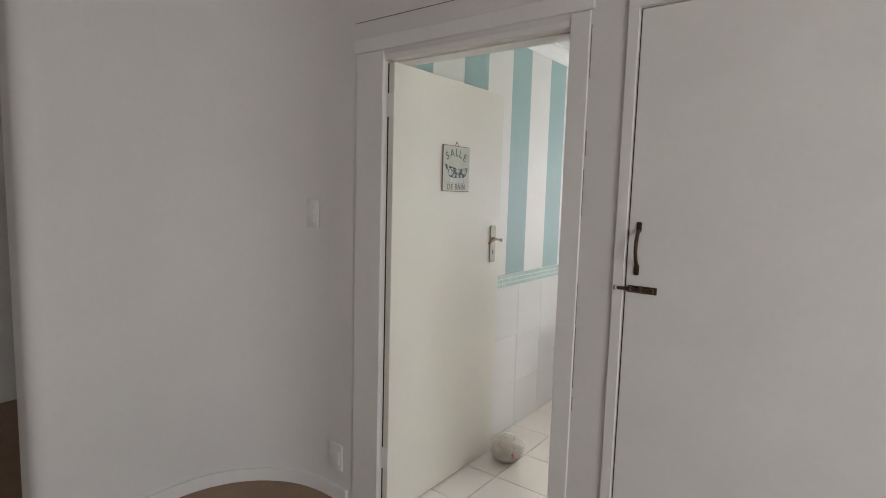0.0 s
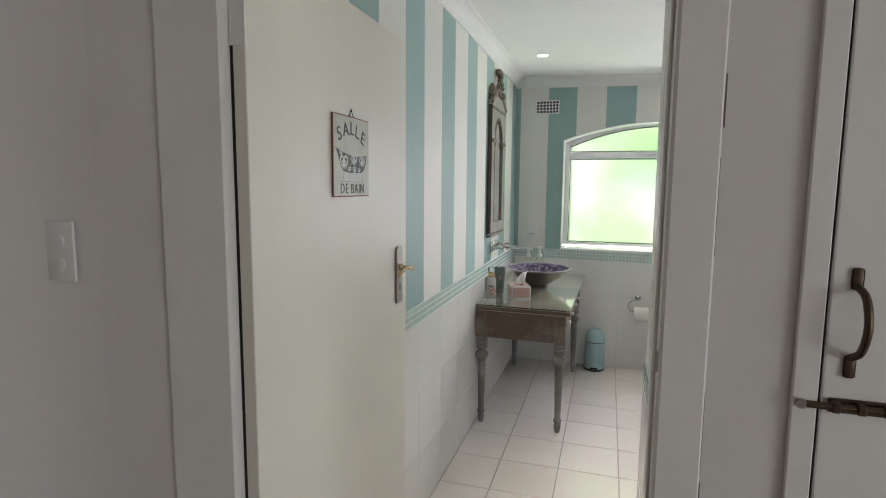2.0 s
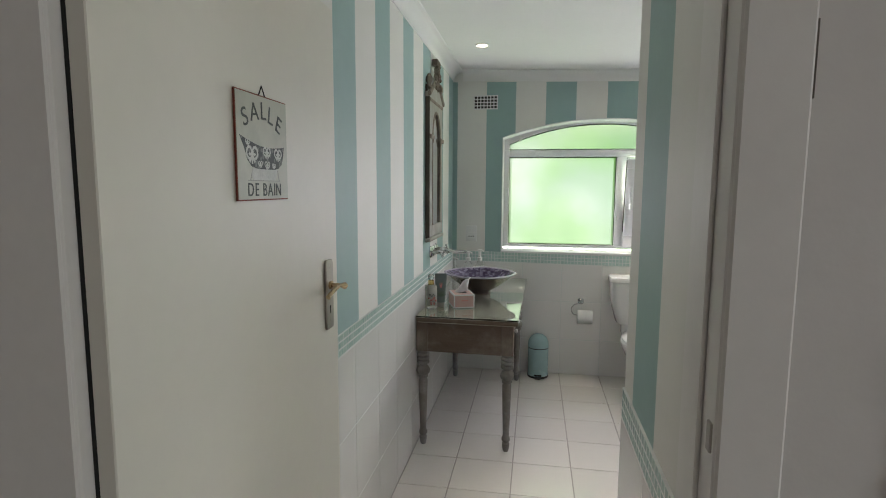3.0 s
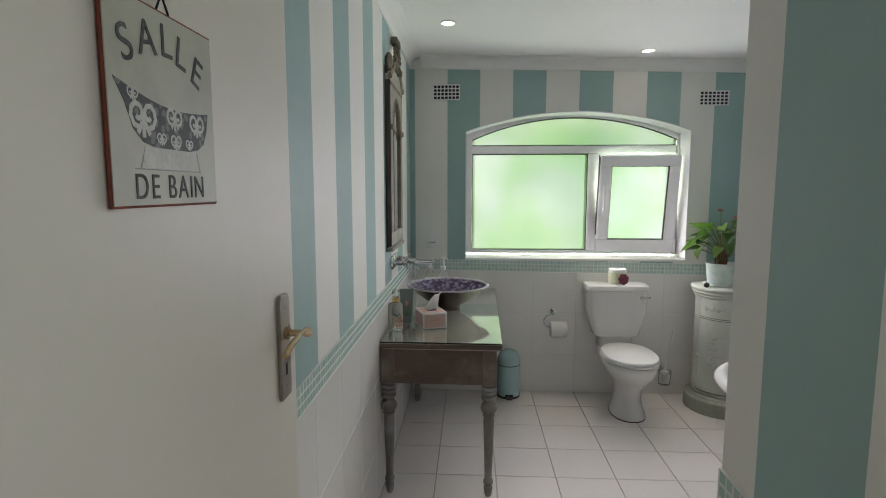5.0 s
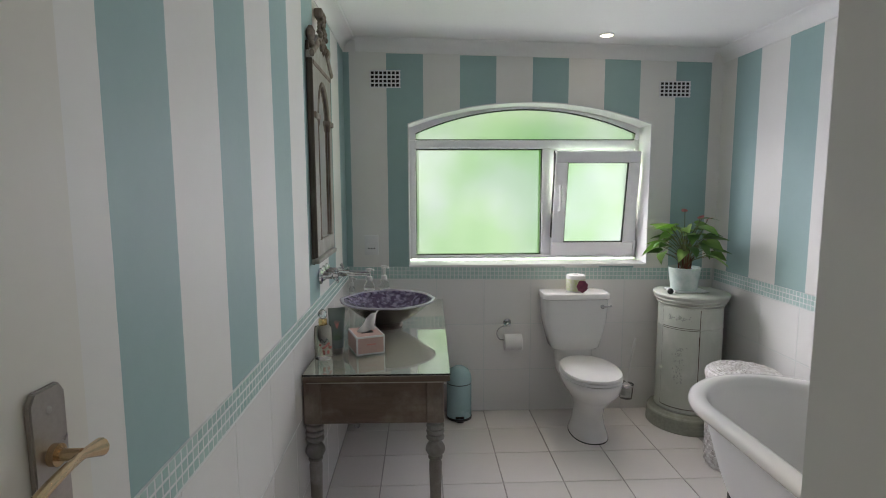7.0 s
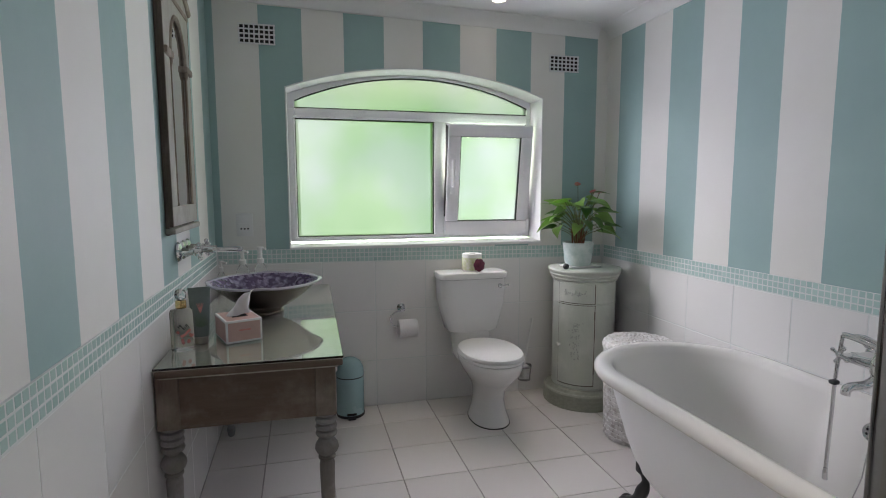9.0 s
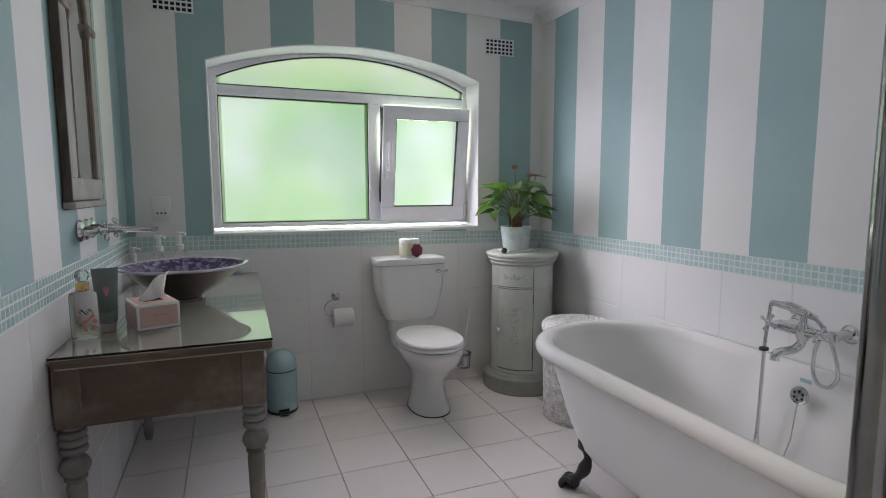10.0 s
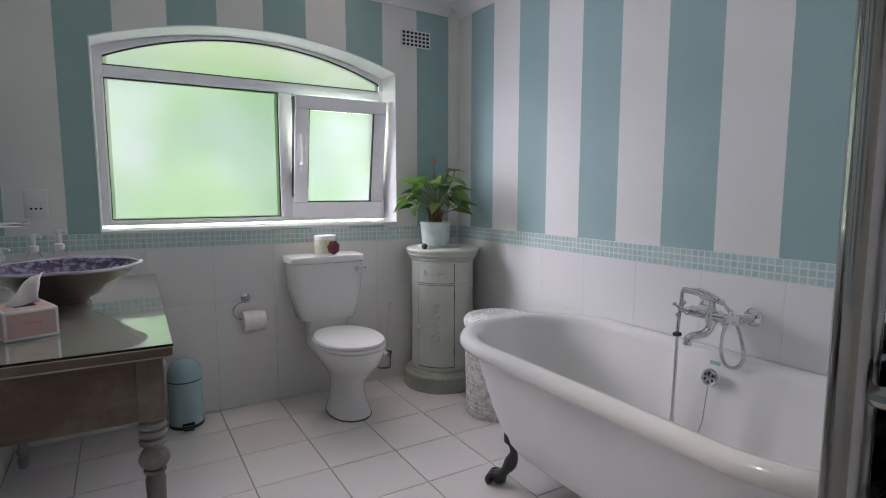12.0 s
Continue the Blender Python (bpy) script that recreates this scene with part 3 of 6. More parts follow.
k = Mat("basin_inside", (0.16, 0.13, 0.20), 0.10)
vo = k.t.nodes.new("ShaderNodeTexVoronoi")
vo.feature, vo.inputs["Scale"].default_value = "SMOOTH_F1", 46.0
warp = k.t.nodes.new("ShaderNodeVectorMath")
warp.operation = "ADD"
k.t.links.new(k.co, warp.inputs[0])
swirl = k.t.nodes.new("ShaderNodeCombineXYZ")
for axis, size in (("X", 24.0), ("Y", 31.0)):
    k.t.links.new(k.math("MULTIPLY", k.math("SUBTRACT", k.noise(size, 2), 0.5), 0.05), swirl.inputs[axis])
k.t.links.new(swirl.outputs[0], warp.inputs[1])
k.t.links.new(warp.outputs[0], vo.inputs["Vector"])
lace = k.ramp(vo.outputs["Distance"], 0.25, 0.55)
k.base(k.mix(lace, (0.27, 0.235, 0.36), (0.085, 0.058, 0.125)))
k.bump(lace, 1.0, 0.006)
k.b.inputs["Metallic"].default_value = 0.35
M_BASIN_IN = k.m
M_BASIN_OUT = varied("basin_outside", (0.36, 0.30, 0.265), (0.20, 0.16, 0.145), 0.2, 9.0, 60.0, 0.05, 0.9)
M_BASIN_RIM = varied("basin_rim", (0.56, 0.53, 0.60), (0.42, 0.39, 0.46), 0.14, 9.0, 60.0, 0.05, 0.4)

k = Mat("wicker_white", (0.74, 0.72, 0.70), 0.6)
gaps = k.ramp(k.noise(30.0, 4), 0.35, 0.6)
k.base(k.mix(gaps, (0.50, 0.47, 0.44), (0.76, 0.745, 0.73)))
k.bump(gaps, 0.4, 0.003)
M_WICKER = k.m
k = Mat("pot_pale_glaze", (0.55, 0.64, 0.61), 0.5)
k.base(k.mix(k.ramp(k.noise(16.0, 5), 0.4, 0.6), (0.50, 0.60, 0.57), (0.66, 0.72, 0.69)))
k.bump(k.noise(34.0, 4), 0.3, 0.003)
M_POT = k.m
k = Mat("anthurium_leaf", (0.07, 0.15, 0.04), 0.35)
k.base(k.mix(k.ramp(k.math("ADD", k.math("MULTIPLY", k.random(), 0.7), k.math("MULTIPLY", k.noise(22.0, 3), 0.3)), 0.15, 0.95), (0.085, 0.20, 0.045), (0.34, 0.56, 0.13)))
k.b.inputs["Subsurface Weight"].default_value = 0.0
M_LEAF = k.m
M_STEM = varied("leaf_stalk", (0.13, 0.17, 0.06), (0.20, 0.19, 0.09), 0.5, 30.0, 90.0, 0.1)
M_CROWN = varied("brown_plant_crown", (0.24, 0.085, 0.045), (0.13, 0.05, 0.03), 0.8, 60.0, 160.0, 0.6)
M_FLOWER = varied("red_spathe", (0.54, 0.14, 0.14), (0.62, 0.27, 0.25), 0.4, 20.0, 90.0, 0.1)
k = Mat("sign_enamel", (0.52, 0.53, 0.46), 0.45)
k.base(k.mix(k.ramp(k.noise(14.0, 6), 0.45, 0.72), (0.47, 0.485, 0.40), (0.38, 0.395, 0.325)))
k.bump(k.noise(60.0, 3), 0.1, 0.001)
M_SIGN = k.m
k = Mat("sign_damask", (0.05, 0.06, 0.06), 0.5)
vo = k.t.nodes.new("ShaderNodeTexVoronoi")
vo.inputs["Scale"].default_value = 90.0
k.t.links.new(k.co, vo.inputs["Vector"])
blot = k.ramp(k.math("ADD", vo.outputs["Distance"], k.math("MULTIPLY", k.noise(95.0, 4, 0.6), 1.0)), 0.90, 0.84)
k.base(k.mix(k.math("MULTIPLY", blot, 0.35), (0.030, 0.038, 0.038), (0.35, 0.37, 0.34)))
M_DAMASK = k.m
M_TISSUEBOX = varied("pink_card", (0.64, 0.43, 0.38), (0.58, 0.385, 0.34), 0.6, 10.0, 90.0, 0.05)
M_TUBE = varied("grey_green_tube", (0.19, 0.23, 0.22), (0.15, 0.185, 0.18), 0.35, 8.0, 80.0, 0.04)
M_ROLLPRINT = varied("printed_wrapper", (0.55, 0.60, 0.25), (0.78, 0.76, 0.70), 0.5, 45.0, 120.0, 0.05)
M_ROSE = varied("rose_print", (0.12, 0.02, 0.05), (0.26, 0.05, 0.09), 0.5, 60.0, 140.0, 0.05)
k = Mat("lamp_glow", (1.0, 0.9, 0.75), 0.5)
k.b.inputs["Emission Color"].default_value = (1.0, 0.86, 0.66, 1)
k.b.inputs["Emission Strength"].default_value = 14.0
M_GLOW = k.m


def text_mesh(words, size, m, extrude=0.0006):
    """Flat letters with a little thickness, in the built-in font, as a bmesh."""
    cu = bpy.data.curves.new("letters", "FONT")
    cu.body, cu.size, cu.extrude, cu.align_x = words, size, extrude, "CENTER"
    ob = new("letters", cu)
    dg = bpy.context.evaluated_depsgraph_get()
    me = ob.evaluated_get(dg).to_mesh()
    bm = fresh()
    bm.from_mesh(me)
    bmesh.ops.transform(bm, matrix=m, verts=bm.verts)
    ob.to_mesh_clear()
    bpy.data.objects.remove(ob)
    bpy.data.curves.remove(cu)
    return bm


# ---- hall things ----
# the bathroom door stands open along the left wall; local x along the leaf, y out of the visible face
door = tagged(new("door_1"), "cream enamelled flush door standing wide open", "door", "", "structure")
DXF, DY0, DY1 = -1.367, 1.985, 2.852
# added dark strip carries the shade between the jamb and the leaf
part("gap", bar(DXF - 0.0365, DXF - 0.0302, DY0 + 0.001, DY0 + 0.03, 0.01, 1.984), M_DARK, door, "dark strip painted as the shade of the hinge gap", 0)
part("leaf", bar(DXF - 0.030, DXF, DY0, DY1, 0.008, 1.988, 0.002), M_DOOR, door)
for z in (1.768, 0.235):
    bm = fresh()
    for i in range(3):
        lathe(bm, [(0.007, 0), (0.0075, 0.002), (0.0075, 0.029), (0.007, 0.031)], 10, pose(DXF - 0.036, YH - 0.004 + 0.03, z + 0.032 * i))
    box(bm, DXF - 0.042, DXF - 0.039, YH + 0.02, YH + 0.075, z, z + 0.095)
    box(bm, DXF - 0.034, DXF + 0.0015, DY0 - 0.002, DY0 + 0.002, z, z + 0.095)
    part("hinge", bm, M_TRIM, door, "painted-over butt hinge")
bm = fresh()
prism(bm, [(2.757, 1.118), (2.803, 1.118), (2.806, 1.125), (2.806, 1.305), (2.798, 1.316), (2.762, 1.316), (2.754, 1.305), (2.754, 1.125)], 0, DXF, DXF + 0.007)
bmesh.ops.bevel(bm, geom=bm.edges[:], offset=0.0015, segments=2, affect="EDGES")
plate = part("handle_plate", bm, M_NICKEL, door, "brushed metal lever plate")
plate.location.z = -0.023
bm = fresh()
tube(bm, [(DXF + 0.004, 2.78, 1.243), (DXF + 0.014, 2.78, 1.243)], 0.012, 16)
tube(bm, [(DXF + 0.012, 2.78, 1.243), (DXF + 0.036, 2.78, 1.243)], 0.0065, 14)
tube(bm, spline([(DXF + 0.040, 2.806, 1.238), (DXF + 0.039, 2.792, 1.241), (DXF + 0.038, 2.777, 1.243), (DXF + 0.039, 2.75, 1.242), (DXF + 0.038, 2.718, 1.236), (DXF + 0.036, 2.692, 1.226)], 6), 0.0056, 12, [1.85 - 0.95 * min(1.0, i / 11) + 0.25 * max(0.0, (i - 16) / 14) for i in range(31)])
part("lever", bm, M_BRASS, plate, "worn brass lever handle")
part("keyhole", bar(DXF + 0.0066, DXF + 0.0078, 2.777, 2.783, 1.163, 1.185, 0.0), M_DARK, plate)
for z in (1.292, 1.142):
    bm = fresh()
    lathe(bm, [(0.0045, 0), (0.0045, 0.001), (0.002, 0.0022)], 10, pose(DXF + 0.006, 2.78, z, 0, 90, 0))
    part("screw", bm, M_NICKEL, plate)

sign = thing("door_sign", DXF + 0.001, 2.4275, 1.576, "rusty-edged enamel bathroom sign hung on the door", "sign")
sign.scale = (0.75, 1.012, 1.06)
bm = fresh()
box(bm, 0, 0.0055, -0.107, 0.107, -0.1025, 0.1025, None, 0.0012)
part("edge", bm, M_REDRUST, sign, "rusty red rim")
part("plate", bar(0.0052, 0.0068, -0.1045, 0.1045, -0.1, 0.1, 0.0006), M_SIGN, sign, "cream enamel face")
R2 = Matrix(((0, 0, 1, 0), (1, 0, 0, 0), (0, 1, 0, 0), (0, 0, 0, 1)))
for c, y, z, a in (("S", -0.074, 0.055, 22), ("A", -0.037, 0.068, 10), ("L", 0.0, 0.073, 0), ("L", 0.031, 0.067, -12), ("E", 0.066, 0.053, -24)):
    m = Matrix.Translation((0.0072, y, z)) @ R2 @ Matrix.Rotation(radians(a), 4, "Z") @ Matrix.Diagonal((1.12, 1.06, 1, 1)) @ Matrix.Translation((0, -0.016, 0))
    part("letter", text_mesh(c, 0.046, m), M_INK, sign, "", 0)
for c, y in (("D", -0.059), ("E", -0.0345), ("B", -0.0017), ("A", 0.022), ("I", 0.0405), ("N", 0.0588)):
    m = Matrix.Translation((0.0072, y, -0.0935)) @ R2 @ Matrix.Diagonal((1.0, 1.1, 1, 1))
    part("letter", text_mesh(c, 0.033, m), M_INK, sign, "", 0)
bm = fresh()
rim = [(-0.096 + 0.185 * i / 12, 0.020 - 0.0125 * i / 12 - 0.011 * math.sin(math.pi * i / 12)) for i in range(13)]
under = [(0.084, -0.014), (0.075, -0.030), (0.060, -0.038), (0.040, -0.041), (-0.030, -0.041), (-0.052, -0.037), (-0.068, -0.025), (-0.080, -0.001)]
prism(bm, rim + under, 0, 0.0066, 0.0074)
tub = part("printed_tub", bm, M_DAMASK, sign, "black and white patterned bathtub print", 0)
# pale damask scrolls: mirrored spirals round a leaf
bm = fresh()
for cy, cz, r in ((-0.050, -0.013, 0.023), (0.010, -0.007, 0.016), (0.060, -0.009, 0.017), (0.011, -0.032, 0.011), (-0.066, 0.009, 0.009), (0.040, -0.033, 0.008), (-0.018, -0.031, 0.009)):
    for side in (-1, 1):
        curl = []
        for n in range(11):
            w, q = radians(-100 + 42 * n), r * (0.62 - 0.045 * n)
            curl.append((0.0074, cy + side * (0.42 * r + q * math.cos(w)), cz + 0.15 * r + q * math.sin(w)))
        tube(bm, curl, 0.13 * r, 6)
        tube(bm, [(0.0074, cy + side * 0.1 * r, cz - 0.2 * r), (0.0074, cy + side * 0.45 * r, cz - 0.7 * r)], 0.14 * r, 6)
    tube(bm, [(0.0074, cy, cz + 0.35 * r), (0.0074, cy, cz - 0.85 * r)], 0.15 * r, 6)
for v in bm.verts:
    v.co.x = 0.0074 + 0.12 * (v.co.x - 0.0074)
part("damask_print", bm, M_PALEPRINT, tub, "pale scrolled damask pattern", 0)
bm = fresh()
prism(bm, [(-0.050, -0.0405), (0.056, -0.0405), (0.052, -0.054), (0.046, -0.0625), (-0.046, -0.0625), (-0.053, -0.054)], 0, 0.0064, 0.0071)
part("printed_belly", bm, M_PALEPRINT, tub, "pale lower half of the tub", 0)
bm = fresh()
box(bm, 0.0066, 0.0070, -0.068, 0.066, -0.0645, -0.0632)
for y0, y1 in ((-0.050, -0.060), (0.056, 0.062)):
    prism(bm, [(y0, -0.042), (y0 + 0.002, -0.042), (y1 + 0.003, -0.0635), (y1, -0.0635)], 0, 0.0066, 0.0070)
part("printed_feet", bm, M_PALEINK, sign, "", 0)
bm = fresh()
tube(bm, [(0.003, -0.012, 0.1), (0.004, 0.0, 0.121), (0.003, 0.016, 0.1)], 0.0016, 6)
part("hanger", bm, M_DARK, sign, "thin black wire")

bag = thing("plastic_bag", -1.240, 2.815, 0.004, "crumpled translucent white plastic bag used as doorstop", "bag")
bm = fresh()
bmesh.ops.create_icosphere(bm, subdivisions=4, radius=1.0)
for v in bm.verts:
    n = noise.noise(v.co * 2.2) * 0.10 + abs(noise.noise(v.co * 5.5)) * 0.12
    p = v.co * (1 + n)
    v.co = (p.x * 0.088, p.y * 0.085, max(p.z, -0.82) * 0.078 + 0.066)
part("bag_body", bm, M_BAG, bag, "", 60)
part("print", bar(0.052, 0.074, -0.062, -0.052, 0.05, 0.075, 0.002), M_PINKINK, bag, "small red print")

cupboard = tagged(new("door_2"), "white painted plank cupboard door, closed and bolted", "door", "", "structure")
part("leaf", bar(CX0, CX1, YH - 0.004, YH + 0.03, 0.01, CZ, 0.002), M_TRIM, cupboard)
cf = tagged(new("door_frame_2"), "white painted flat frame round the cupboard door", "door frame", "", "structure")
part("casing", bar(CX0 - 0.040, CX0 - 0.006, YH - 0.010, YH - 0.001, 0, CZ + 0.05, 0.002), M_TRIM, cf)
part("casing", bar(CX1 + 0.006, CX1 + 0.052, YH - 0.010, YH - 0.001, 0, CZ + 0.05, 0.002), M_TRIM, cf)
part("casing_head", bar(CX0 - 0.040, CX1 + 0.052, YH - 0.0105, YH - 0.001, CZ + 0.006, CZ + 0.052, 0.002), M_TRIM, cf)
# dark strip set in the slit as the shade between casing and leaf
part("crack", bar(CX0 - 0.005, CX0 - 0.001, YH + 0.001, YH + 0.02, 0.01, CZ, 0.0), M_DARK, cf)
pull = part("pull_handle", bar(-0.342, -0.327, YH - 0.009, YH - 0.004, 1.224, 1.258, 0.004, 2), M_BRONZE, cupboard, "tarnished bronze bow handle")
part("foot", bar(-0.342, -0.327, YH - 0.009, YH - 0.004, 1.354, 1.386, 0.004, 2), M_BRONZE, pull)
bm = fresh()
tube(bm, spline([(-0.334, YH - 0.006, 1.254), (-0.331, YH - 0.030, 1.270), (-0.330, YH - 0.042, 1.308), (-0.331, YH - 0.030, 1.346), (-0.334, YH - 0.006, 1.360)], 7), 0.0056, 10)
part("bow", bm, M_BRONZE, pull)
bolt = part("bolt", bar(-0.357, -0.271, YH - 0.008, YH - 0.004, 1.170, 1.192, 0.0015), M_BRONZE, cupboard, "tarnished barrel bolt")
bm = fresh()
tube(bm, [(-0.396, YH - 0.013, 1.181), (-0.283, YH - 0.013, 1.181)], 0.0055, 10)
part("rod", bm, M_BRONZE, bolt)
for x in (-0.350, -0.318, -0.285):
    part("loop", bar(x - 0.006, x + 0.006, YH - 0.021, YH - 0.006, 1.173, 1.189, 0.002), M_BRONZE, bolt)
part("keeper", bar(-0.400, -0.387, YH - 0.020, YH - 0.009, 1.174, 1.188, 0.003), M_NICKEL, bolt)

strike = part("strike_plate", bar(DX1 - JD - 0.0025, DX1 - JD + 0.001, YH + 0.004, YH + 0.018, 1.200, 1.235, 0.001), M_NICKEL, lining, "small metal strike plate")
# hairline cracks beside the casings
bm = fresh()
rng = random.Random(5)
z = 0.3
while z < 2.0:
    h = rng.uniform(0.04, 0.22)
    if rng.random() < 0.62:
        dx = rng.uniform(-0.001, 0.001)
        box(bm, -0.5212 + dx, -0.5198 + dx, YH - 0.0022, YH - 0.0002, z, z + h)
    z += h + rng.uniform(0.0, 0.05)
structure("trim_crack", bm, M_CRACK, "thin dark paint crack beside the door casing", "crack")
bm = fresh()
for x0, x1, zz in ((-1.58, -1.05, 2.163), (-0.99, -0.9, 2.164), (-0.545, -0.53, 2.163)):
    box(bm, x0, x1, YH - 0.0022, YH - 0.0002, zz, zz + 0.0022)
structure("trim_crack_head", bm, M_CRACK, "thin dark paint crack over the door casing", "crack")


def wall_plate(name, x, z, w, h, label):
    p = thing(name, x, YH - 0.010 * (x < -1.8), z, label, "switch" if "switch" in name else "socket")
    part("plate", bar(-w / 2, w / 2, -0.009, -0.0005, -h / 2, h / 2, 0.004, 2), M_PLASTIC, p)
    return p


sw = wall_plate("light_switch", -1.843, 1.346, 0.082, 0.136, "white double light switch on the hall wall")
for z in (0.022, -0.03):
    bm = fresh()
    lathe(bm, [(0.017, 0), (0.016, 0.004), (0.009, 0.0055)], 20, pose(0, -0.0085, z, 90, 0, 0))
    part("rocker", bm, M_PLASTIC, sw)
so = wall_plate("wall_socket", -1.678, 0.205, 0.088, 0.128, "white low-level outlet on the hall wall")
part("cover", bar(-0.026, 0.028, -0.014, -0.008, -0.036, 0.03, 0.003, 2), M_PLASTIC, so)

cord = thing("power_cable", -3.3, 1.55, 0.0, "loose black cable hanging in the dark side room", "cable")
bm = fresh()
tube(bm, spline([(0.0, 0.0, 1.1), (0.05, 0.0, 0.95), (0.02, 0.02, 0.75), (0.12, 0.0, 0.5), (0.1, 0.05, 0.3), (-0.05, 0.0, 0.15), (0.05, 0, 0.012)], 8), 0.012, 8)
part("cable", bm, M_BLACKPLASTIC, cord)

# ---- ceiling downlights ----


def downlight(x, y):
    d = thing("downlight", x, y, zc(x), "one of two real and two added recessed ceiling downlights, small, round, switched on", "ceiling light", "ceiling downlights")
    bm = fresh()
    lathe(bm, [(0.036, -0.001), (0.045, -0.001), (0.046, -0.004), (0.040, -0.007), (0.034, -0.005), (0.033, -0.001)], 28, None, 1, 1, False)
    part("rim", bm, M_DOWNLIGHT_RIM, d)
    bm = fresh()
    lathe(bm, [(0.033, -0.0015), (0.033, -0.003)], 24)
    part("bulb", bm, M_GLOW, d, "glowing warm lamp face")
    return d


# the last two are unseen additions that brighten the lobby and floor
for x, y in REAL_AND_ADDED_DOWNLIGHTS:
    downlight(x, y)

# ---- air bricks, socket on the window wall ----


def air_vent(x0, x1, z0, z1):
    v = thing("air_vent", (x0 + x1) / 2, YW, (z0 + z1) / 2, "white square-holed air brick with dark holes", "vent", "air bricks over the window")
    w, h = x1 - x0, z1 - z0
    # dark sheet behind the slats gives the holes their shade by colour
    part("backing", bar(-w / 2, w / 2, -0.003, -0.0005, -h / 2, h / 2), M_DARK, v, "dark backing sheet in place of the shade in the holes")
    for i in range(8):
        x = -w / 2 + w * i / 7
        part("slat", bar(x - 0.0037, x + 0.0037, -0.008, -0.003, -h / 2 - 0.004, h / 2 + 0.004), M_REVEAL, v, "", 0)
    for i in range(5):
        z = -h / 2 + h * i / 4
        part("slat", bar(-w / 2 - 0.0055, w / 2 + 0.0055, -0.0086, -0.003, z - 0.0037, z + 0.0037), M_REVEAL, v, "", 0)
    return v


air_vent(-1.286, -1.104, 2.114, 2.214)
air_vent(0.548, 0.739, 2.062, 2.155)
p = thing("shaver_socket", -1.297, YW, 1.127, "white shaver outlet plate on the striped wall", "socket")
part("plate", bar(-0.044, 0.044, -0.009, -0.0005, -0.064, 0.064, 0.004, 2), M_PLASTIC, p)
part("panel", bar(-0.03, 0.03, -0.0105, -0.008, -0.035, 0.01, 0.002), M_PLASTIC, p)
for x in (-0.018, 0.0, 0.018):
    part("pin_hole", bar(x - 0.0045, x + 0.0045, -0.0112, -0.0103, -0.026, -0.018), M_DARK, p, "", 0)

# ---- vanity table ----
vanity = thing("vanity_table", -1.143, 4.955, 0.0, "limewashed wooden washstand table with turned legs", "table", "", -1.0)
VX, VY0, VY1 = 0.287, -0.703, 0.695
vanity.scale = (1.0, 1.0, 0.971)
part("apron", bar(-0.24, 0.20, -0.683, -0.665, 0.585, 0.762, 0.002), M_APRON, vanity, "brown limed wood panel")
part("apron", bar(-0.24, 0.20, 0.515, 0.533, 0.585, 0.762, 0.002), M_APRON, vanity, "brown limed wood panel")
part("side_rail", bar(-0.282, -0.264, -0.62, 0.47, 0.585, 0.762, 0.002), M_RAIL, vanity)
side = part("side_rail", bar(0.222, 0.240, -0.62, 0.47, 0.585, 0.762, 0.002), M_RAIL, vanity)
for y in (-0.345, 0.195):
    dr = part("drawer", bar(0.240, 0.246, y - 0.23, y + 0.23, 0.605, 0.745, 0.002), M_RAIL, vanity, "limed drawer front")
    for yy in (y - 0.12, y + 0.12):
        bm = fresh()
        lathe(bm, [(0.006, 0), (0.006, 0.012), (0.013, 0.018), (0.014, 0.026), (0.008, 0.031)], 14, pose(0.246, yy, 0.675, 0, 90, 0))
        part("knob", bm, M_CERAMIC, dr, "pale round knob")
bm = fresh()
prism(bm, [(-VX + 0.018, 0.762), (VX - 0.018, 0.762), (VX - 0.008, 0.770), (VX - 0.010, 0.776), (VX, 0.782), (VX, 0.792), (-VX, 0.792), (-VX, 0.782), (-VX + 0.010, 0.776), (-VX + 0.008, 0.770)], 1, VY0, VY1)
bmesh.ops.bevel(bm, geom=[e for e in bm.edges], offset=0.001, segments=1, affect="EDGES")
part("top", bm, M_TOP, vanity, "pale limed table top")
for y0, y1 in ((VY0 - 0.004, VY0 + 0.012),):
    part("edge_moulding", bar(-VX + 0.004, VX, y0, y1, 0.766, 0.791, 0.006, 2), M_APRON, vanity)
tg = part("glass_top", bar(-VX + 0.002, VX + 0.002, VY0 - 0.005, VY1, 0.7935, 0.801, 0.001), M_TOPGLASS, vanity, "clear glass sheet on the top", 0)
tg.visible_shadow = False
LEGP = [(0.012, 0.0), (0.017, 0.012), (0.02, 0.03), (0.022, 0.05), (0.016, 0.06), (0.024, 0.072), (0.024, 0.084), (0.018, 0.098), (0.0185, 0.12), (0.023, 0.28), (0.026, 0.40), (0.022, 0.416), (0.029, 0.422), (0.029, 0.428), (0.024, 0.434), (0.034, 0.444), (0.040, 0.458), (0.038, 0.472), (0.030, 0.486), (0.020, 0.494), (0.021, 0.502), (0.034, 0.506),
        (0.037, 0.514), (0.034, 0.522), (0.021, 0.526), (0.034, 0.530), (0.037, 0.538), (0.034, 0.546), (0.021, 0.550), (0.034, 0.554), (0.037, 0.562), (0.034, 0.570), (0.021, 0.574), (0.031, 0.578), (0.031, 0.586)]
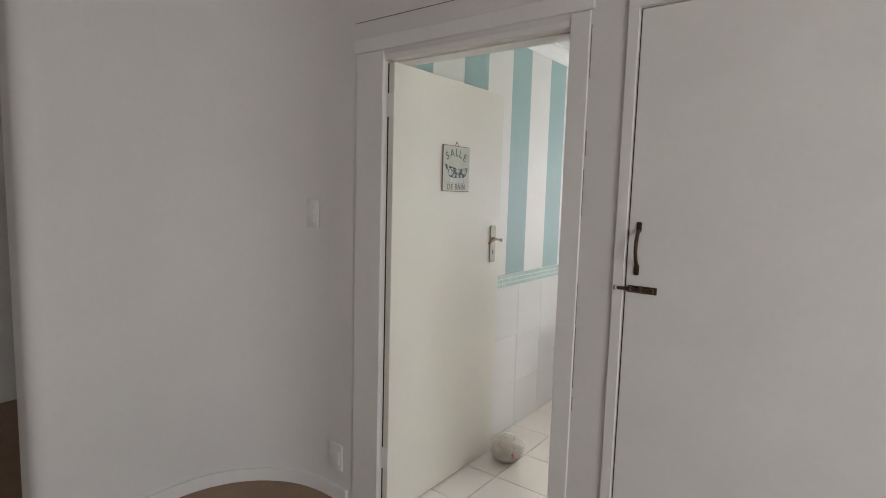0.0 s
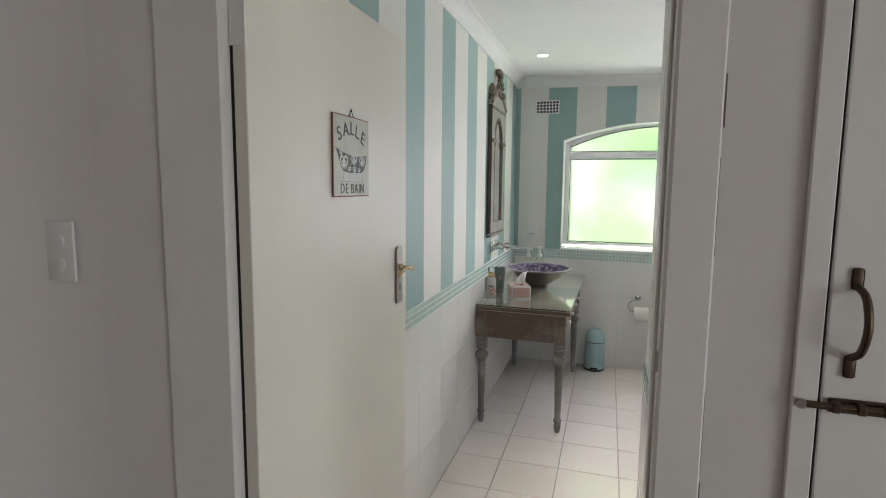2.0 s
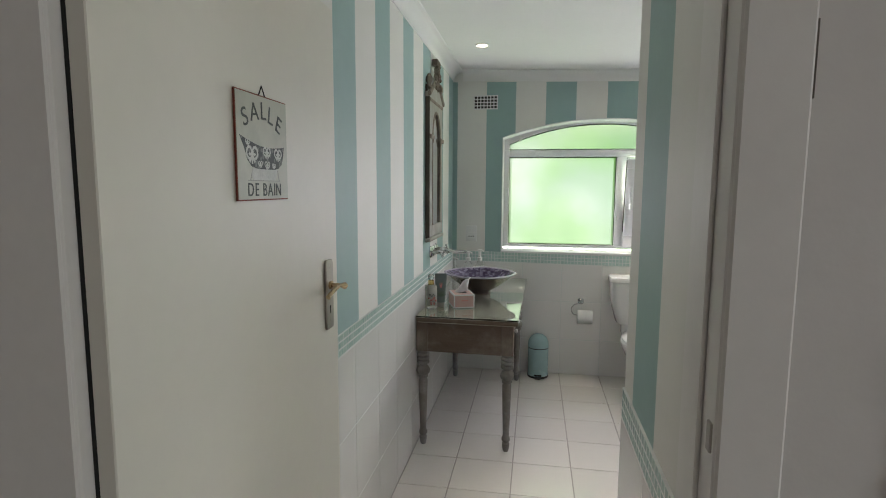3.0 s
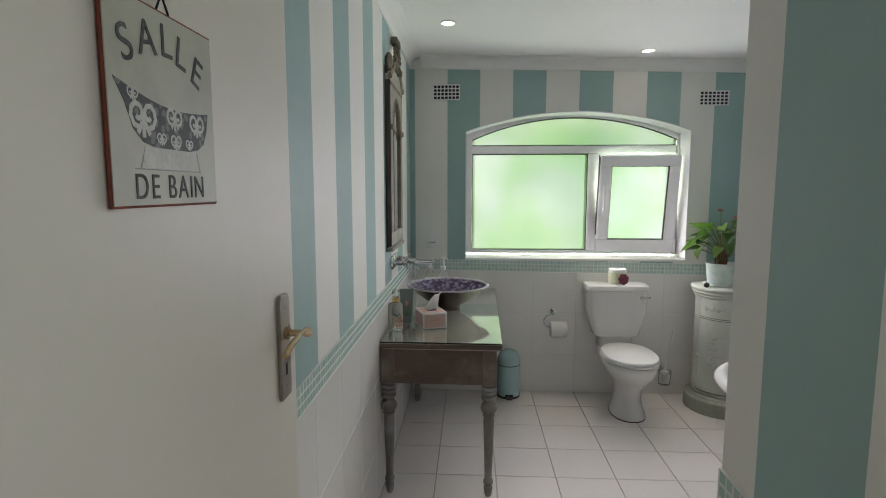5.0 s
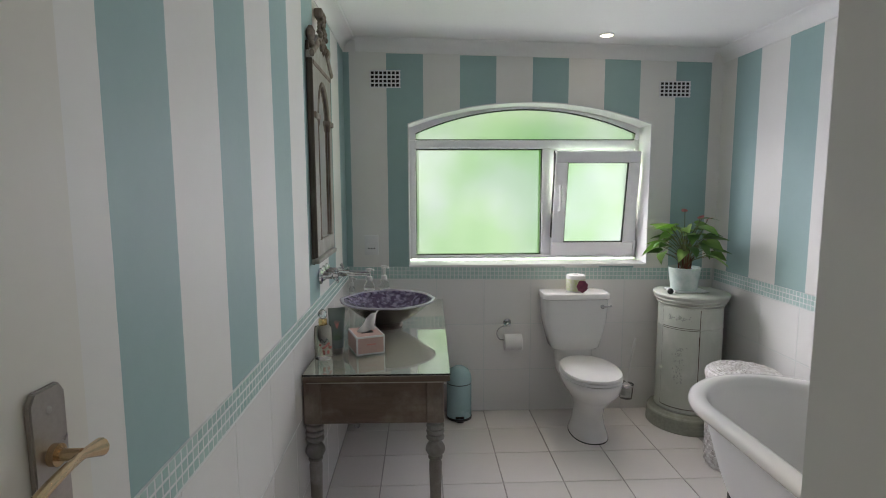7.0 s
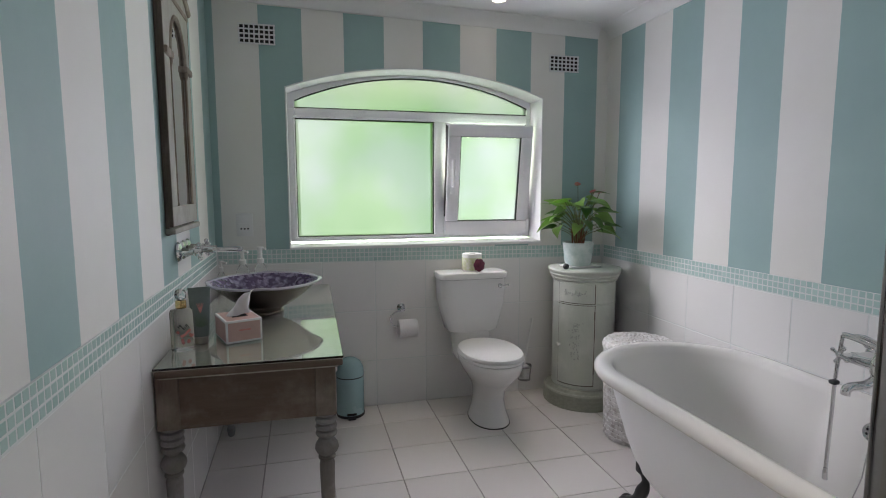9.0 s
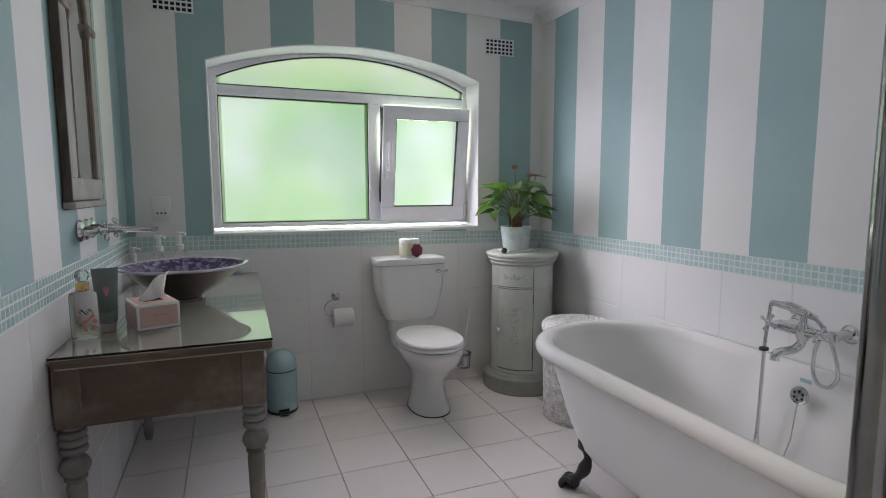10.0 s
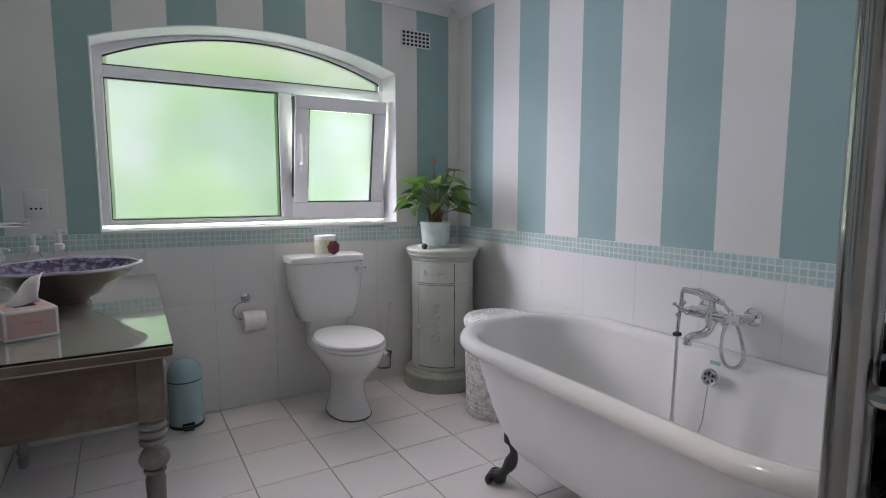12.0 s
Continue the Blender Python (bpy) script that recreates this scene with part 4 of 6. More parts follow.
for x in (-0.253, 0.229):
    for y in (-0.655, 0.505):
        bm = fresh()
        lathe(bm, LEGP, 24, pose(x, y, 0))
        leg = part("leg", bm, M_LEG, vanity, "turned leg with worn grey limewash", 35)
        bm = fresh()
        box(bm, x - 0.034, x + 0.034, y - 0.034, y + 0.034, 0.586, 0.762, None, 0.003)
        part("leg_block", bm, M_BLOCK, leg, "square brown limed block")

# ---- basin ----
basin = thing("wash_basin", -1.151, 4.96, 0.7785, "dark glazed vessel basin with purple lacework inside", "basin")
basin.scale = (1.048, 1.048, 0.95)
bm = fresh()
lathe(bm, [(0.062, 0.0), (0.07, 0.002), (0.072, 0.014), (0.066, 0.022), (0.068, 0.028), (0.095, 0.042), (0.14, 0.075), (0.185, 0.115), (0.212, 0.142), (0.224, 0.148)], 64, None, 1, 1, False)
part("bowl_outside", bm, M_BASIN_OUT, basin, "dark bronze-brown glaze", 40)
bm = fresh()
lathe(bm, [(0.2235, 0.146), (0.229, 0.149), (0.229, 0.155), (0.224, 0.158), (0.214, 0.156), (0.21, 0.152)], 64, None, 1, 1, False)
for v in bm.verts:
    a = math.atan2(v.co.y, v.co.x)
    v.co.z += 0.004 * max(0.0, math.cos(4 * a)) ** 6
    v.co.xy *= 1 + 0.022 * max(0.0, math.cos(4 * a)) ** 4
part("rim", bm, M_BASIN_RIM, basin, "silvery violet rim", 50)
bm = fresh()
lathe(bm, [(0.212, 0.1535), (0.195, 0.138), (0.165, 0.105), (0.125, 0.07), (0.08, 0.045), (0.04, 0.036), (0.022, 0.035)], 64, None, 1, 1, False)
part("bowl_inside", bm, M_BASIN_IN, basin, "purple relief scrollwork", 40)
bm = fresh()
lathe(bm, [(0.024, 0.0345), (0.024, 0.038), (0.018, 0.040), (0.004, 0.039)], 24)
part("drain", bm, M_CHROME, basin, "chrome waste")

# ---- wall tap over the basin ----
tap = thing("basin_tap", XL, 4.82, 1.084, "chrome wall-mounted basin tap with open spout", "tap")
for y in (-0.085, 0.085):
    bm = fresh()
    lathe(bm, [(0.037, 0.0), (0.039, 0.006), (0.034, 0.014), (0.016, 0.020), (0.014, 0.06), (0.018, 0.066), (0.016, 0.09)], 20, pose(0.001, y, 0, 0, 90, 0))
    part("rosette", bm, M_TAPCHROME, tap)
    bm = fresh()
    for a in (0, 90):
        tube(bm, [(0.082, y - 0.028 * math.cos(radians(a + 20)), -0.028 * math.sin(radians(a + 20))), (0.082, y + 0.028 * math.cos(radians(a + 20)), 0.028 * math.sin(radians(a + 20)))], 0.0055, 8)
    for a in (20, 110, 200, 290):
        lathe(bm, [(0.002, -0.009), (0.009, -0.004), (0.009, 0.004), (0.002, 0.009)], 10, pose(0.082, y + 0.030 * math.cos(radians(a)), 0.030 * math.sin(radians(a))))
    part("cross_handle", bm, M_TAPCHROME, tap)
bm = fresh()
lathe(bm, [(0.037, 0.0), (0.039, 0.006), (0.034, 0.014), (0.018, 0.020)], 20, pose(0.001, 0, 0, 0, 90, 0))
part("rosette", bm, M_TAPCHROME, tap)
bm = fresh()
tube(bm, [(0.005, 0, 0.002), (0.09, 0, 0.002), (0.13, 0, 0.0)], 0.0165, 14)
tube(bm, [(0.06, -0.088, 0.0), (0.06, 0.088, 0.0)], 0.010, 12)
part("spout_neck", bm, M_TAPCHROME, tap)
bm = fresh()
prism(bm, [(0.12, -0.016), (0.215, -0.03), (0.228, -0.02), (0.228, 0.02), (0.215, 0.03), (0.12, 0.016)], 2, -0.012, -0.004)
for s in (-1, 1):
    tube(bm, [(0.12, s * 0.016, 0.0), (0.215, s * 0.03, -0.002), (0.228, s * 0.02, -0.003)], 0.0065, 8)
part("open_spout", bm, M_TAPCHROME, tap)
# the open channel's shade, laid in as a solid dark sheet
bm = fresh()
prism(bm, [(0.15, -0.014), (0.213, -0.024), (0.222, -0.016), (0.222, 0.016), (0.213, 0.024), (0.15, 0.014)], 2, -0.0036, 0.001)
part("spout_channel", bm, M_DARK, tap, "dark sheet painted as the shade of the open channel")

# ---- mirror ----
mirror = thing("wall_mirror", XL + 0.002, 4.803, 1.160, "tall limed wooden mirror with arched glass and carved crest", "mirror")
mirror.scale = (0.65, 0.717, 1.02)


def mirror_arch(n=16, half=0.185, spring=0.62, rise=0.17):
    return [(half * math.cos(math.pi * i / n), spring + rise * math.sin(math.pi * i / n)) for i in range(n + 1)]


part("backboard", bar(0.0, 0.02, -0.316, 0.316, 0.0, 0.93, 0.003), M_FRAMESIDE, mirror)
bm = fresh()
prism(bm, [(-0.192, 0.095), (0.192, 0.095)] + mirror_arch(16, 0.192, 0.62, 0.175), 0, 0.0202, 0.030)
part("glass", bm, M_MIRROR, mirror, "clear mirror glass", 0)
for s in (-1, 1):
    part("side_panel", bar(0.0205, 0.041, min(s * 0.3055, s * 0.316), max(s * 0.3055, s * 0.316), 0.03, 0.86, 0.001), M_FRAMESIDE, mirror, "dark brown side")
    part("stile", bar(0.02, 0.042, min(s * 0.186, s * 0.305), max(s * 0.186, s * 0.305), 0.10, 0.62, 0.004, 2), M_FRAME, mirror)
    bm = fresh()
    lathe(bm, [(0.009, 0.10), (0.012, 0.104), (0.008, 0.115), (0.008, 0.59), (0.013, 0.60), (0.017, 0.615), (0.016, 0.622)], 14, pose(0.040, s * 0.188, 0))
    part("colonnette", bm, M_CARVE, mirror)
    part("capital", bar(0.02, 0.058, min(s * 0.168, s * 0.31), max(s * 0.165, s * 0.31), 0.62, 0.645, 0.005, 2), M_CARVE, mirror)
bm = fresh()
arc = mirror_arch()
prism(bm, [(0.305, 0.645), (0.305, 0.86), (-0.305, 0.86), (-0.305, 0.645)] + [(y, max(z, 0.645)) for y, z in reversed(arc) if z > 0.646], 0, 0.02, 0.04)
part("spandrel", bm, M_FRAME, mirror, "pale arched panel")
bm = fresh()
tube(bm, [(0.04, y, z) for y, z in arc], 0.011, 8)
part("arch_moulding", bm, M_CARVE, mirror)
part("base_moulding", bar(0.0, 0.054, -0.328, 0.328, 0.004, 0.024, 0.005, 2), M_FRAME, mirror)
part("bottom_rail", bar(0.02, 0.042, -0.305, 0.305, 0.03, 0.1, 0.004, 2), M_FRAME, mirror)
bm = fresh()
prism(bm, [(-0.33, 0.86), (0.33, 0.86), (0.33, 0.885), (0.0, 1.01), (-0.33, 0.885)], 0, 0.0, 0.04)
part("pediment", bm, M_FRAME, mirror)
for s in (-1, 1):
    bm = fresh()
    tube(bm, [(0.045, s * 0.335, 0.875), (0.045, s * 0.03, 0.99)], 0.016, 10)
    part("raking_moulding", bm, M_CARVE, mirror)
    bm = fresh()
    lathe(bm, [(0.02, 0.0), (0.028, 0.012), (0.018, 0.03), (0.03, 0.05), (0.03, 0.07), (0.012, 0.09)], 14, pose(0.025, s * 0.27, 0.905))
    part("finial", bm, M_CARVE, mirror)
rng = random.Random(11)
bm = fresh()
for i in range(46):
    t = rng.random()
    y, z = rng.gauss(0, 0.075 * (1.1 - t)), 0.93 + 0.16 * t
    bmesh.ops.create_icosphere(bm, subdivisions=1, radius=1.0, matrix=Matrix.LocRotScale((0.035 + rng.uniform(0, 0.03), y, z), Euler((rng.uniform(0, 3), rng.uniform(0, 3), 0)), (rng.uniform(0.012, 0.022), rng.uniform(0.012, 0.03), rng.uniform(0.01, 0.022))))
box(bm, 0.005, 0.06, -0.05, 0.05, 1.075, 1.115, None, 0.008, 2)
part("crest_carving", bm, M_CARVE, mirror, "carved leafy crest")
part("frieze_moulding", bar(0.04, 0.048, -0.30, 0.30, 0.836, 0.856, 0.003), M_CARVE, mirror)

# ---- things on the vanity ----
ZT = 0.7785
box_t = thing("tissue_box", -1.2245, 4.571, ZT, "pink and white card tissue box on the vanity", "tissue box", "", 20)
box_t.scale = (0.9, 0.72, 1.0)
part("carton", bar(-0.07, 0.07, -0.115, 0.115, 0.0, 0.082, 0.003, 2), M_PAPER, box_t, "white-edged carton")
for x0, x1, y0, y1, z0, z1 in ((-0.062, 0.062, -0.1158, -0.115, 0.008, 0.074), (-0.0708, -0.07, -0.107, 0.107, 0.008, 0.074), (0.07, 0.0708, -0.107, 0.107, 0.008, 0.074), (-0.062, 0.062, -0.107, 0.107, 0.082, 0.0828)):
    part("pink_panel", bar(x0, x1, y0, y1, z0, z1), M_TISSUEBOX, box_t, "", 0)
part("slot", bar(-0.03, 0.03, -0.045, 0.045, 0.0829, 0.0832), M_DARK, box_t, "", 0)
part("printed_line", bar(-0.02, 0.025, -0.1164, -0.1158, 0.043, 0.048), M_PINKINK, box_t, "", 0)
bm = fresh()
rings = []
for i in range(9):
    t = i / 8
    w, h = 0.042 * (1 - 0.62 * t) + 0.004, 0.083 + 0.085 * t
    rings.append([Vector((u * w + 0.045 * t * t + 0.003 * math.sin(9 * t + u * 3), v * 0.012 * (1 - 0.6 * t) + 0.012 * math.sin(u * 4 + 5 * t) - 0.02 * t, h + 0.006 * u)) for u, v in [(math.cos(2 * math.pi * j / 20), math.sin(2 * math.pi * j / 20)) for j in range(20)]])
loft(bm, rings)
part("tissue", bm, M_TISSUE, box_t, "white tissue pulled up", 60)

scent = thing("perfume_bottle", -1.392, 4.455, ZT, "clear glass lotion bottle with gold collar and floral print", "bottle")
bm = fresh()
lathe(bm, [(0.033, 0.0), (0.036, 0.003), (0.037, 0.02), (0.037, 0.128), (0.034, 0.138), (0.018, 0.143), (0.014, 0.146)], 32)
b = part("glass_body", bm, M_PERFUME, scent)
b.visible_shadow = False
bm = fresh()
lathe(bm, [(0.0165, 0.144), (0.0175, 0.146), (0.0175, 0.168), (0.016, 0.171)], 20)
part("collar", bm, M_GOLD, scent, "gold collar")
bm = fresh()
lathe(bm, [(0.009, 0.171), (0.016, 0.178), (0.019, 0.19), (0.016, 0.203), (0.006, 0.209)], 12)
part("stopper", bm, M_GLASS, scent, "faceted clear stopper", 0)
rng = random.Random(3)
bm = fresh()
for i in range(16):
    a, z = radians(rng.uniform(-100, -20)), rng.uniform(0.03, 0.075)
    bmesh.ops.create_icosphere(bm, subdivisions=1, radius=1.0, matrix=Matrix.LocRotScale((0.0372 * math.cos(a), 0.0372 * math.sin(a), z), Euler((0, 0, a)), (0.0006, 0.006, 0.006)))
part("printed_blossom", bm, M_PINKINK, scent)
bm = fresh()
for i in range(11):
    a, z = radians(-95 + 5 * i), 0.085 + 0.006 * math.sin(i)
    bmesh.ops.create_icosphere(bm, subdivisions=1, radius=1.0, matrix=Matrix.LocRotScale((0.0373 * math.cos(a), 0.0373 * math.sin(a), z), Euler((0.6, 0, a)), (0.0005, 0.0018, 0.0055)))
part("printed_twig", bm, M_INK, scent)

tb = thing("lotion_tube", -1.345, 4.525, ZT, "dark grey lotion tube with aloe print standing on its cap", "tube", "", 12)
bm = fresh()
lathe(bm, [(0.022, 0.0), (0.0235, 0.002), (0.0235, 0.024), (0.022, 0.026)], 24)
part("cap", bm, M_NICKEL, tb, "silvery cap")
bm = fresh()
rings = []
for i in range(10):
    t = i / 9
    rx, ry = 0.027 + 0.010 * t, 0.021 * (1 - t) + 0.0018
    rings.append([Vector((rx * math.cos(2 * math.pi * j / 28), ry * math.sin(2 * math.pi * j / 28), 0.026 + 0.175 * t)) for j in range(28)])
loft(bm, rings)
part("tube_body", bm, M_TUBE, tb, "", 50)
for name, mat, root, fan, reach, fat in (("printed_leaves", M_GREENINK, 0.062, 13, 0.055, 0.0026), ("printed_flowers", M_PINKINK, 0.112, 5, 0.04, 0.0022)):
    bm = fresh()
    for i in range(fan):
        a = radians(-75 + 150 * i / (fan - 1)) * (1.0 if fan > 6 else 0.35)
        for st in range(5):
            d = reach * (0.15 + 0.2 * st)
            u, z = d * math.sin(a) * 0.55, root + d * math.cos(a) * 0.8
            t = (z - 0.026) / 0.175
            y = -(0.021 * (1 - t) + 0.0018) * math.sqrt(max(1 - (u / (0.027 + 0.01 * t)) ** 2, 0)) - 0.0004
            bmesh.ops.create_icosphere(bm, subdivisions=1, radius=1.0, matrix=Matrix.LocRotScale((u, y, z), Euler((0, a, 0)), (fat * (1.1 - 0.17 * st), 0.0008, reach * 0.15)))
    part(name, bm, mat, tb)


def pump_bottle(x, y, r, h, top):
    d = thing("soap_dispenser", x, y, ZT, "small clear glass pump bottle behind the basin", "soap bottle", "pump bottles by the basin")
    bm = fresh()
    lathe(bm, [(r * 0.9, 0.0), (r, 0.003), (r, h * 0.72), (r * 0.75, h * 0.9), (r * 0.42, h), (r * 0.4, h + 0.004)], 24)
    g = part("glass_body", bm, M_GLASS, d)
    g.visible_shadow = False
    bm = fresh()
    lathe(bm, [(r * 0.86, 0.004), (r * 0.9, 0.006), (r * 0.9, h * 0.62), (r * 0.84, h * 0.64)], 20)
    part("soap_fill", bm, M_CERAMIC, d, "milky soap inside")
    bm = fresh()
    lathe(bm, [(r * 0.56, h), (r * 0.56, h + 0.022), (r * 0.3, h + 0.027), (r * 0.28, top - 0.018), (r * 0.5, top - 0.015), (r * 0.5, top)], 16)
    tube(bm, [(0, 0, top - 0.007), (0.030, -0.018, top - 0.010)], 0.0065, 8)
    part("pump", bm, M_PLASTIC, d, "white pump head")
    return d


pump_bottle(-1.405, 5.50, 0.02, 0.115, 0.172)
pump_bottle(-1.297, 5.50, 0.034, 0.15, 0.225)
pump_bottle(-1.207, 5.50, 0.034, 0.155, 0.24)

# ---- bin ----
bn = thing("pedal_bin", -0.740, 5.588, 0.003, "pale blue domed pedal bin by the wall", "bin")
bn.scale = (0.93, 0.93, 0.89)
bm = fresh()
lathe(bm, [(0.086, 0.018), (0.086, 0.265), (0.084, 0.267)], 36)
part("body", bm, M_BIN, bn)
bm = fresh()
lathe(bm, [(0.087, 0.27), (0.088, 0.285), (0.083, 0.325), (0.066, 0.36), (0.038, 0.381), (0.01, 0.387)], 36)
part("lid", bm, M_BIN, bn, "pale blue domed lid")
bm = fresh()
lathe(bm, [(0.0865, 0.264), (0.0875, 0.271)], 36)
part("seam", bm, M_BLACKPLASTIC, bn)
bm = fresh()
lathe(bm, [(0.086, 0.0), (0.089, 0.003), (0.089, 0.016), (0.086, 0.019)], 36)
part("base_ring", bm, M_BLACKPLASTIC, bn, "black base ring")
part("pedal", bar(-0.024, 0.024, -0.112, -0.08, 0.004, 0.012, 0.002), M_BLACKPLASTIC, bn, "black pedal")
part("pedal_slot", bar(-0.03, 0.03, -0.0895, -0.08, 0.022, 0.038, 0.003), M_DARK, bn)

# ---- paper holder ----
ph = thing("paper_holder", -0.415, YW, 0.606, "chrome ring holder with a white toilet roll", "toilet roll holder")
bm = fresh()
lathe(bm, [(0.026, 0.0), (0.028, 0.004), (0.018, 0.012), (0.011, 0.018), (0.011, 0.05), (0.016, 0.056), (0.014, 0.068), (0.006, 0.072)], 22, pose(0, -0.001, 0, 90, 0, 0))
part("rosette", bm, M_CHROME, ph)
bm = fresh()
tube(bm, spline([(0.005, -0.055, -0.012), (-0.05, -0.058, -0.02), (-0.075, -0.06, -0.055), (-0.06, -0.062, -0.095), (-0.02, -0.062, -0.104), (0.085, -0.062, -0.104)], 7), 0.0042, 8)
part("ring", bm, M_CHROME, ph)
bm = fresh()
lathe(bm, [(0.022, -0.057), (0.052, -0.057), (0.054, -0.054), (0.054, 0.054), (0.052, 0.057), (0.022, 0.057)], 32, pose(0.029, -0.062, -0.118, 0, 90, 0))
part("roll", bm, M_PAPER, ph, "white paper roll")

# ---- toilet ----
wc = thing("toilet", -0.004, 5.69, 0.003, "white ceramic close-coupled toilet with closed lid", "toilet")


wc.scale = (0.935, 1.0, 0.975)


def oval(cx, cy, rx, ry, z, n=40, back=0.0, p=2.2):
    ring = []
    for i in range(n):
        a = 2 * math.pi * i / n
        c, s = math.cos(a), math.sin(a)
        x = rx * math.copysign(abs(c) ** (2 / p), c)
        y = ry * math.copysign(abs(s) ** (2 / p), s)
        if y > 0 and back:
            y *= back
        ring.append(Vector((cx + x, cy + y, z)))
    return ring


bm = fresh()
loft(bm, [oval(0.035, -0.36, 0.118, 0.165, 0.0), oval(0.035, -0.36, 0.116, 0.162, 0.02), oval(0.035, -0.355, 0.098, 0.14, 0.07), oval(0.035, -0.35, 0.088, 0.125, 0.14), oval(0.035, -0.36, 0.094, 0.135, 0.20), oval(0.035, -0.38, 0.125, 0.18, 0.26),
          oval(0.025, -0.41, 0.16, 0.225, 0.32), oval(0.018, -0.42, 0.178, 0.245, 0.37), oval(0.018, -0.42, 0.182, 0.25, 0.395), oval(0.018, -0.42, 0.178, 0.245, 0.402)])
part("pedestal", bm, M_CERAMIC, wc, "", 50)
bm = fresh()
loft(bm, [oval(0.035, -0.36, 0.1195, 0.167, -0.001), oval(0.035, -0.36, 0.1195, 0.167, 0.006)])
part("base_seal", bm, M_DARK, wc, "dark line round the foot of the pedestal")
bm = fresh()
loft(bm, [oval(0.018, -0.425, 0.178, 0.235, 0.404), oval(0.018, -0.425, 0.185, 0.243, 0.408), oval(0.018, -0.425, 0.185, 0.243, 0.42), oval(0.018, -0.425, 0.18, 0.238, 0.424)])
part("seat", bm, M_PLASTIC, wc, "white seat", 50)
bm = fresh()
loft(bm, [oval(0.018, -0.425, 0.18, 0.238, 0.427), oval(0.018, -0.425, 0.183, 0.241, 0.431), oval(0.018, -0.425, 0.178, 0.236, 0.441), oval(0.018, -0.425, 0.14, 0.19, 0.449), oval(0.018, -0.425, 0.03, 0.05, 0.452)])
part("lid", bm, M_PLASTIC, wc, "closed white lid", 50)
bm = fresh()
box(bm, -0.115, 0.155, -0.24, -0.05, 0.30, 0.402, None, 0.03, 3)
part("shelf", bm, M_CERAMIC, wc, "", 50)


def rbox(cx, cy, hx, hy, z, n=40, p=6.0):
    return oval(cx, cy, hx, hy, z, n, 0, p)


bm = fresh()
loft(bm, [rbox(0.0, -0.108, 0.148, 0.078, 0.478), rbox(0.0, -0.108, 0.165, 0.086, 0.49), rbox(0.0, -0.106, 0.185, 0.092, 0.56), rbox(0.0, -0.104, 0.212, 0.098, 0.66), rbox(0.0, -0.103, 0.218, 0.1, 0.76), rbox(0.0, -0.103, 0.218, 0.1, 0.806)])
part("cistern", bm, M_CERAMIC, wc, "", 50)
bm = fresh()
loft(bm, [rbox(0.0, -0.108, 0.12, 0.07, 0.40), rbox(0.0, -0.108, 0.12, 0.07, 0.48)])
part("cistern_neck", bm, M_CERAMIC, wc, "", 50)
bm = fresh()
loft(bm, [rbox(0.0, -0.104, 0.222, 0.103, 0.808), rbox(0.0, -0.106, 0.229, 0.108, 0.813), rbox(0.0, -0.106, 0.229, 0.108, 0.838), rbox(0.0, -0.105, 0.224, 0.104, 0.846), rbox(0.0, -0.105, 0.15, 0.07, 0.850)])
part("cistern_lid", bm, M_CERAMIC, wc, "", 50)
bm = fresh()
lathe(bm, [(0.012, 0.0), (0.014, 0.004), (0.012, 0.012), (0.006, 0.016)], 16, pose(0.165, -0.203, 0.765, 90, 0, 0))
tube(bm, [(0.165, -0.215, 0.765), (0.19, -0.222, 0.768), (0.222, -0.222, 0.77)], 0.006, 8, [1, 0.8, 1.1])
part("flush_lever", bm, M_CHROME, wc, "chrome flush lever")
sp = thing("toilet_roll", 0.004, 5.575, 0.8325, "spare toilet roll in a rose-printed wrapper on the cistern", "toilet roll")
sp.scale = (1.16, 1.16, 1.14)
bm = fresh()
lathe(bm, [(0.02, 0.0), (0.049, 0.0), (0.051, 0.004), (0.051, 0.088), (0.049, 0.092), (0.02, 0.092), (0.019, 0.088)], 30)
part("roll", bm, M_PAPER, sp)
bm = fresh()
lathe(bm, [(0.0512, 0.006), (0.0518, 0.008), (0.0518, 0.07), (0.0512, 0.072)], 30, None, 1, 1, False)
part("wrapper", bm, M_ROLLPRINT, sp, "yellow-green printed band")
bm = fresh()
bmesh.ops.create_icosphere(bm, subdivisions=3, radius=1.0)
for v in bm.verts:
    n = 1 + 0.12 * math.sin(7 * math.atan2(v.co.z, v.co.x) + 6 * v.co.y)
    v.co = Vector((0.022, -0.0505, 0.035)) + Vector((v.co.x * 0.03 * n, v.co.y * 0.010, v.co.z * 0.032 * n))
part("rose_print", bm, M_ROSE, sp, "dark red rose")

br = thing("toilet_brush", 0.366, 5.60, 0.003, "white-handled toilet brush in a wall holder", "toilet brush")
bm = fresh()
lathe(bm, [(0.03, 0.10), (0.04, 0.105), (0.045, 0.19), (0.047, 0.20), (0.04, 0.2), (0.035, 0.11)], 22)
g = part("cup", bm, M_GLASS, br, "frosted glass cup")
g.visible_shadow = False
bm = fresh()
tube(bm, [(0.0, 0.087, 0.2), (0.0, 0.05, 0.2)], 0.008, 10)
lathe(bm, [(0.048, 0.185), (0.05, 0.187), (0.05, 0.197), (0.048, 0.199)], 22, None, 1, 1, False)
part("holder_ring", bm, M_CHROME, br, "chrome wall bracket")
bm = fresh()
lathe(bm, [(0.012, 0.115), (0.03, 0.125), (0.032, 0.19), (0.015, 0.205)], 18)
part("brush_head", bm, M_PLASTIC, br)
bm = fresh()
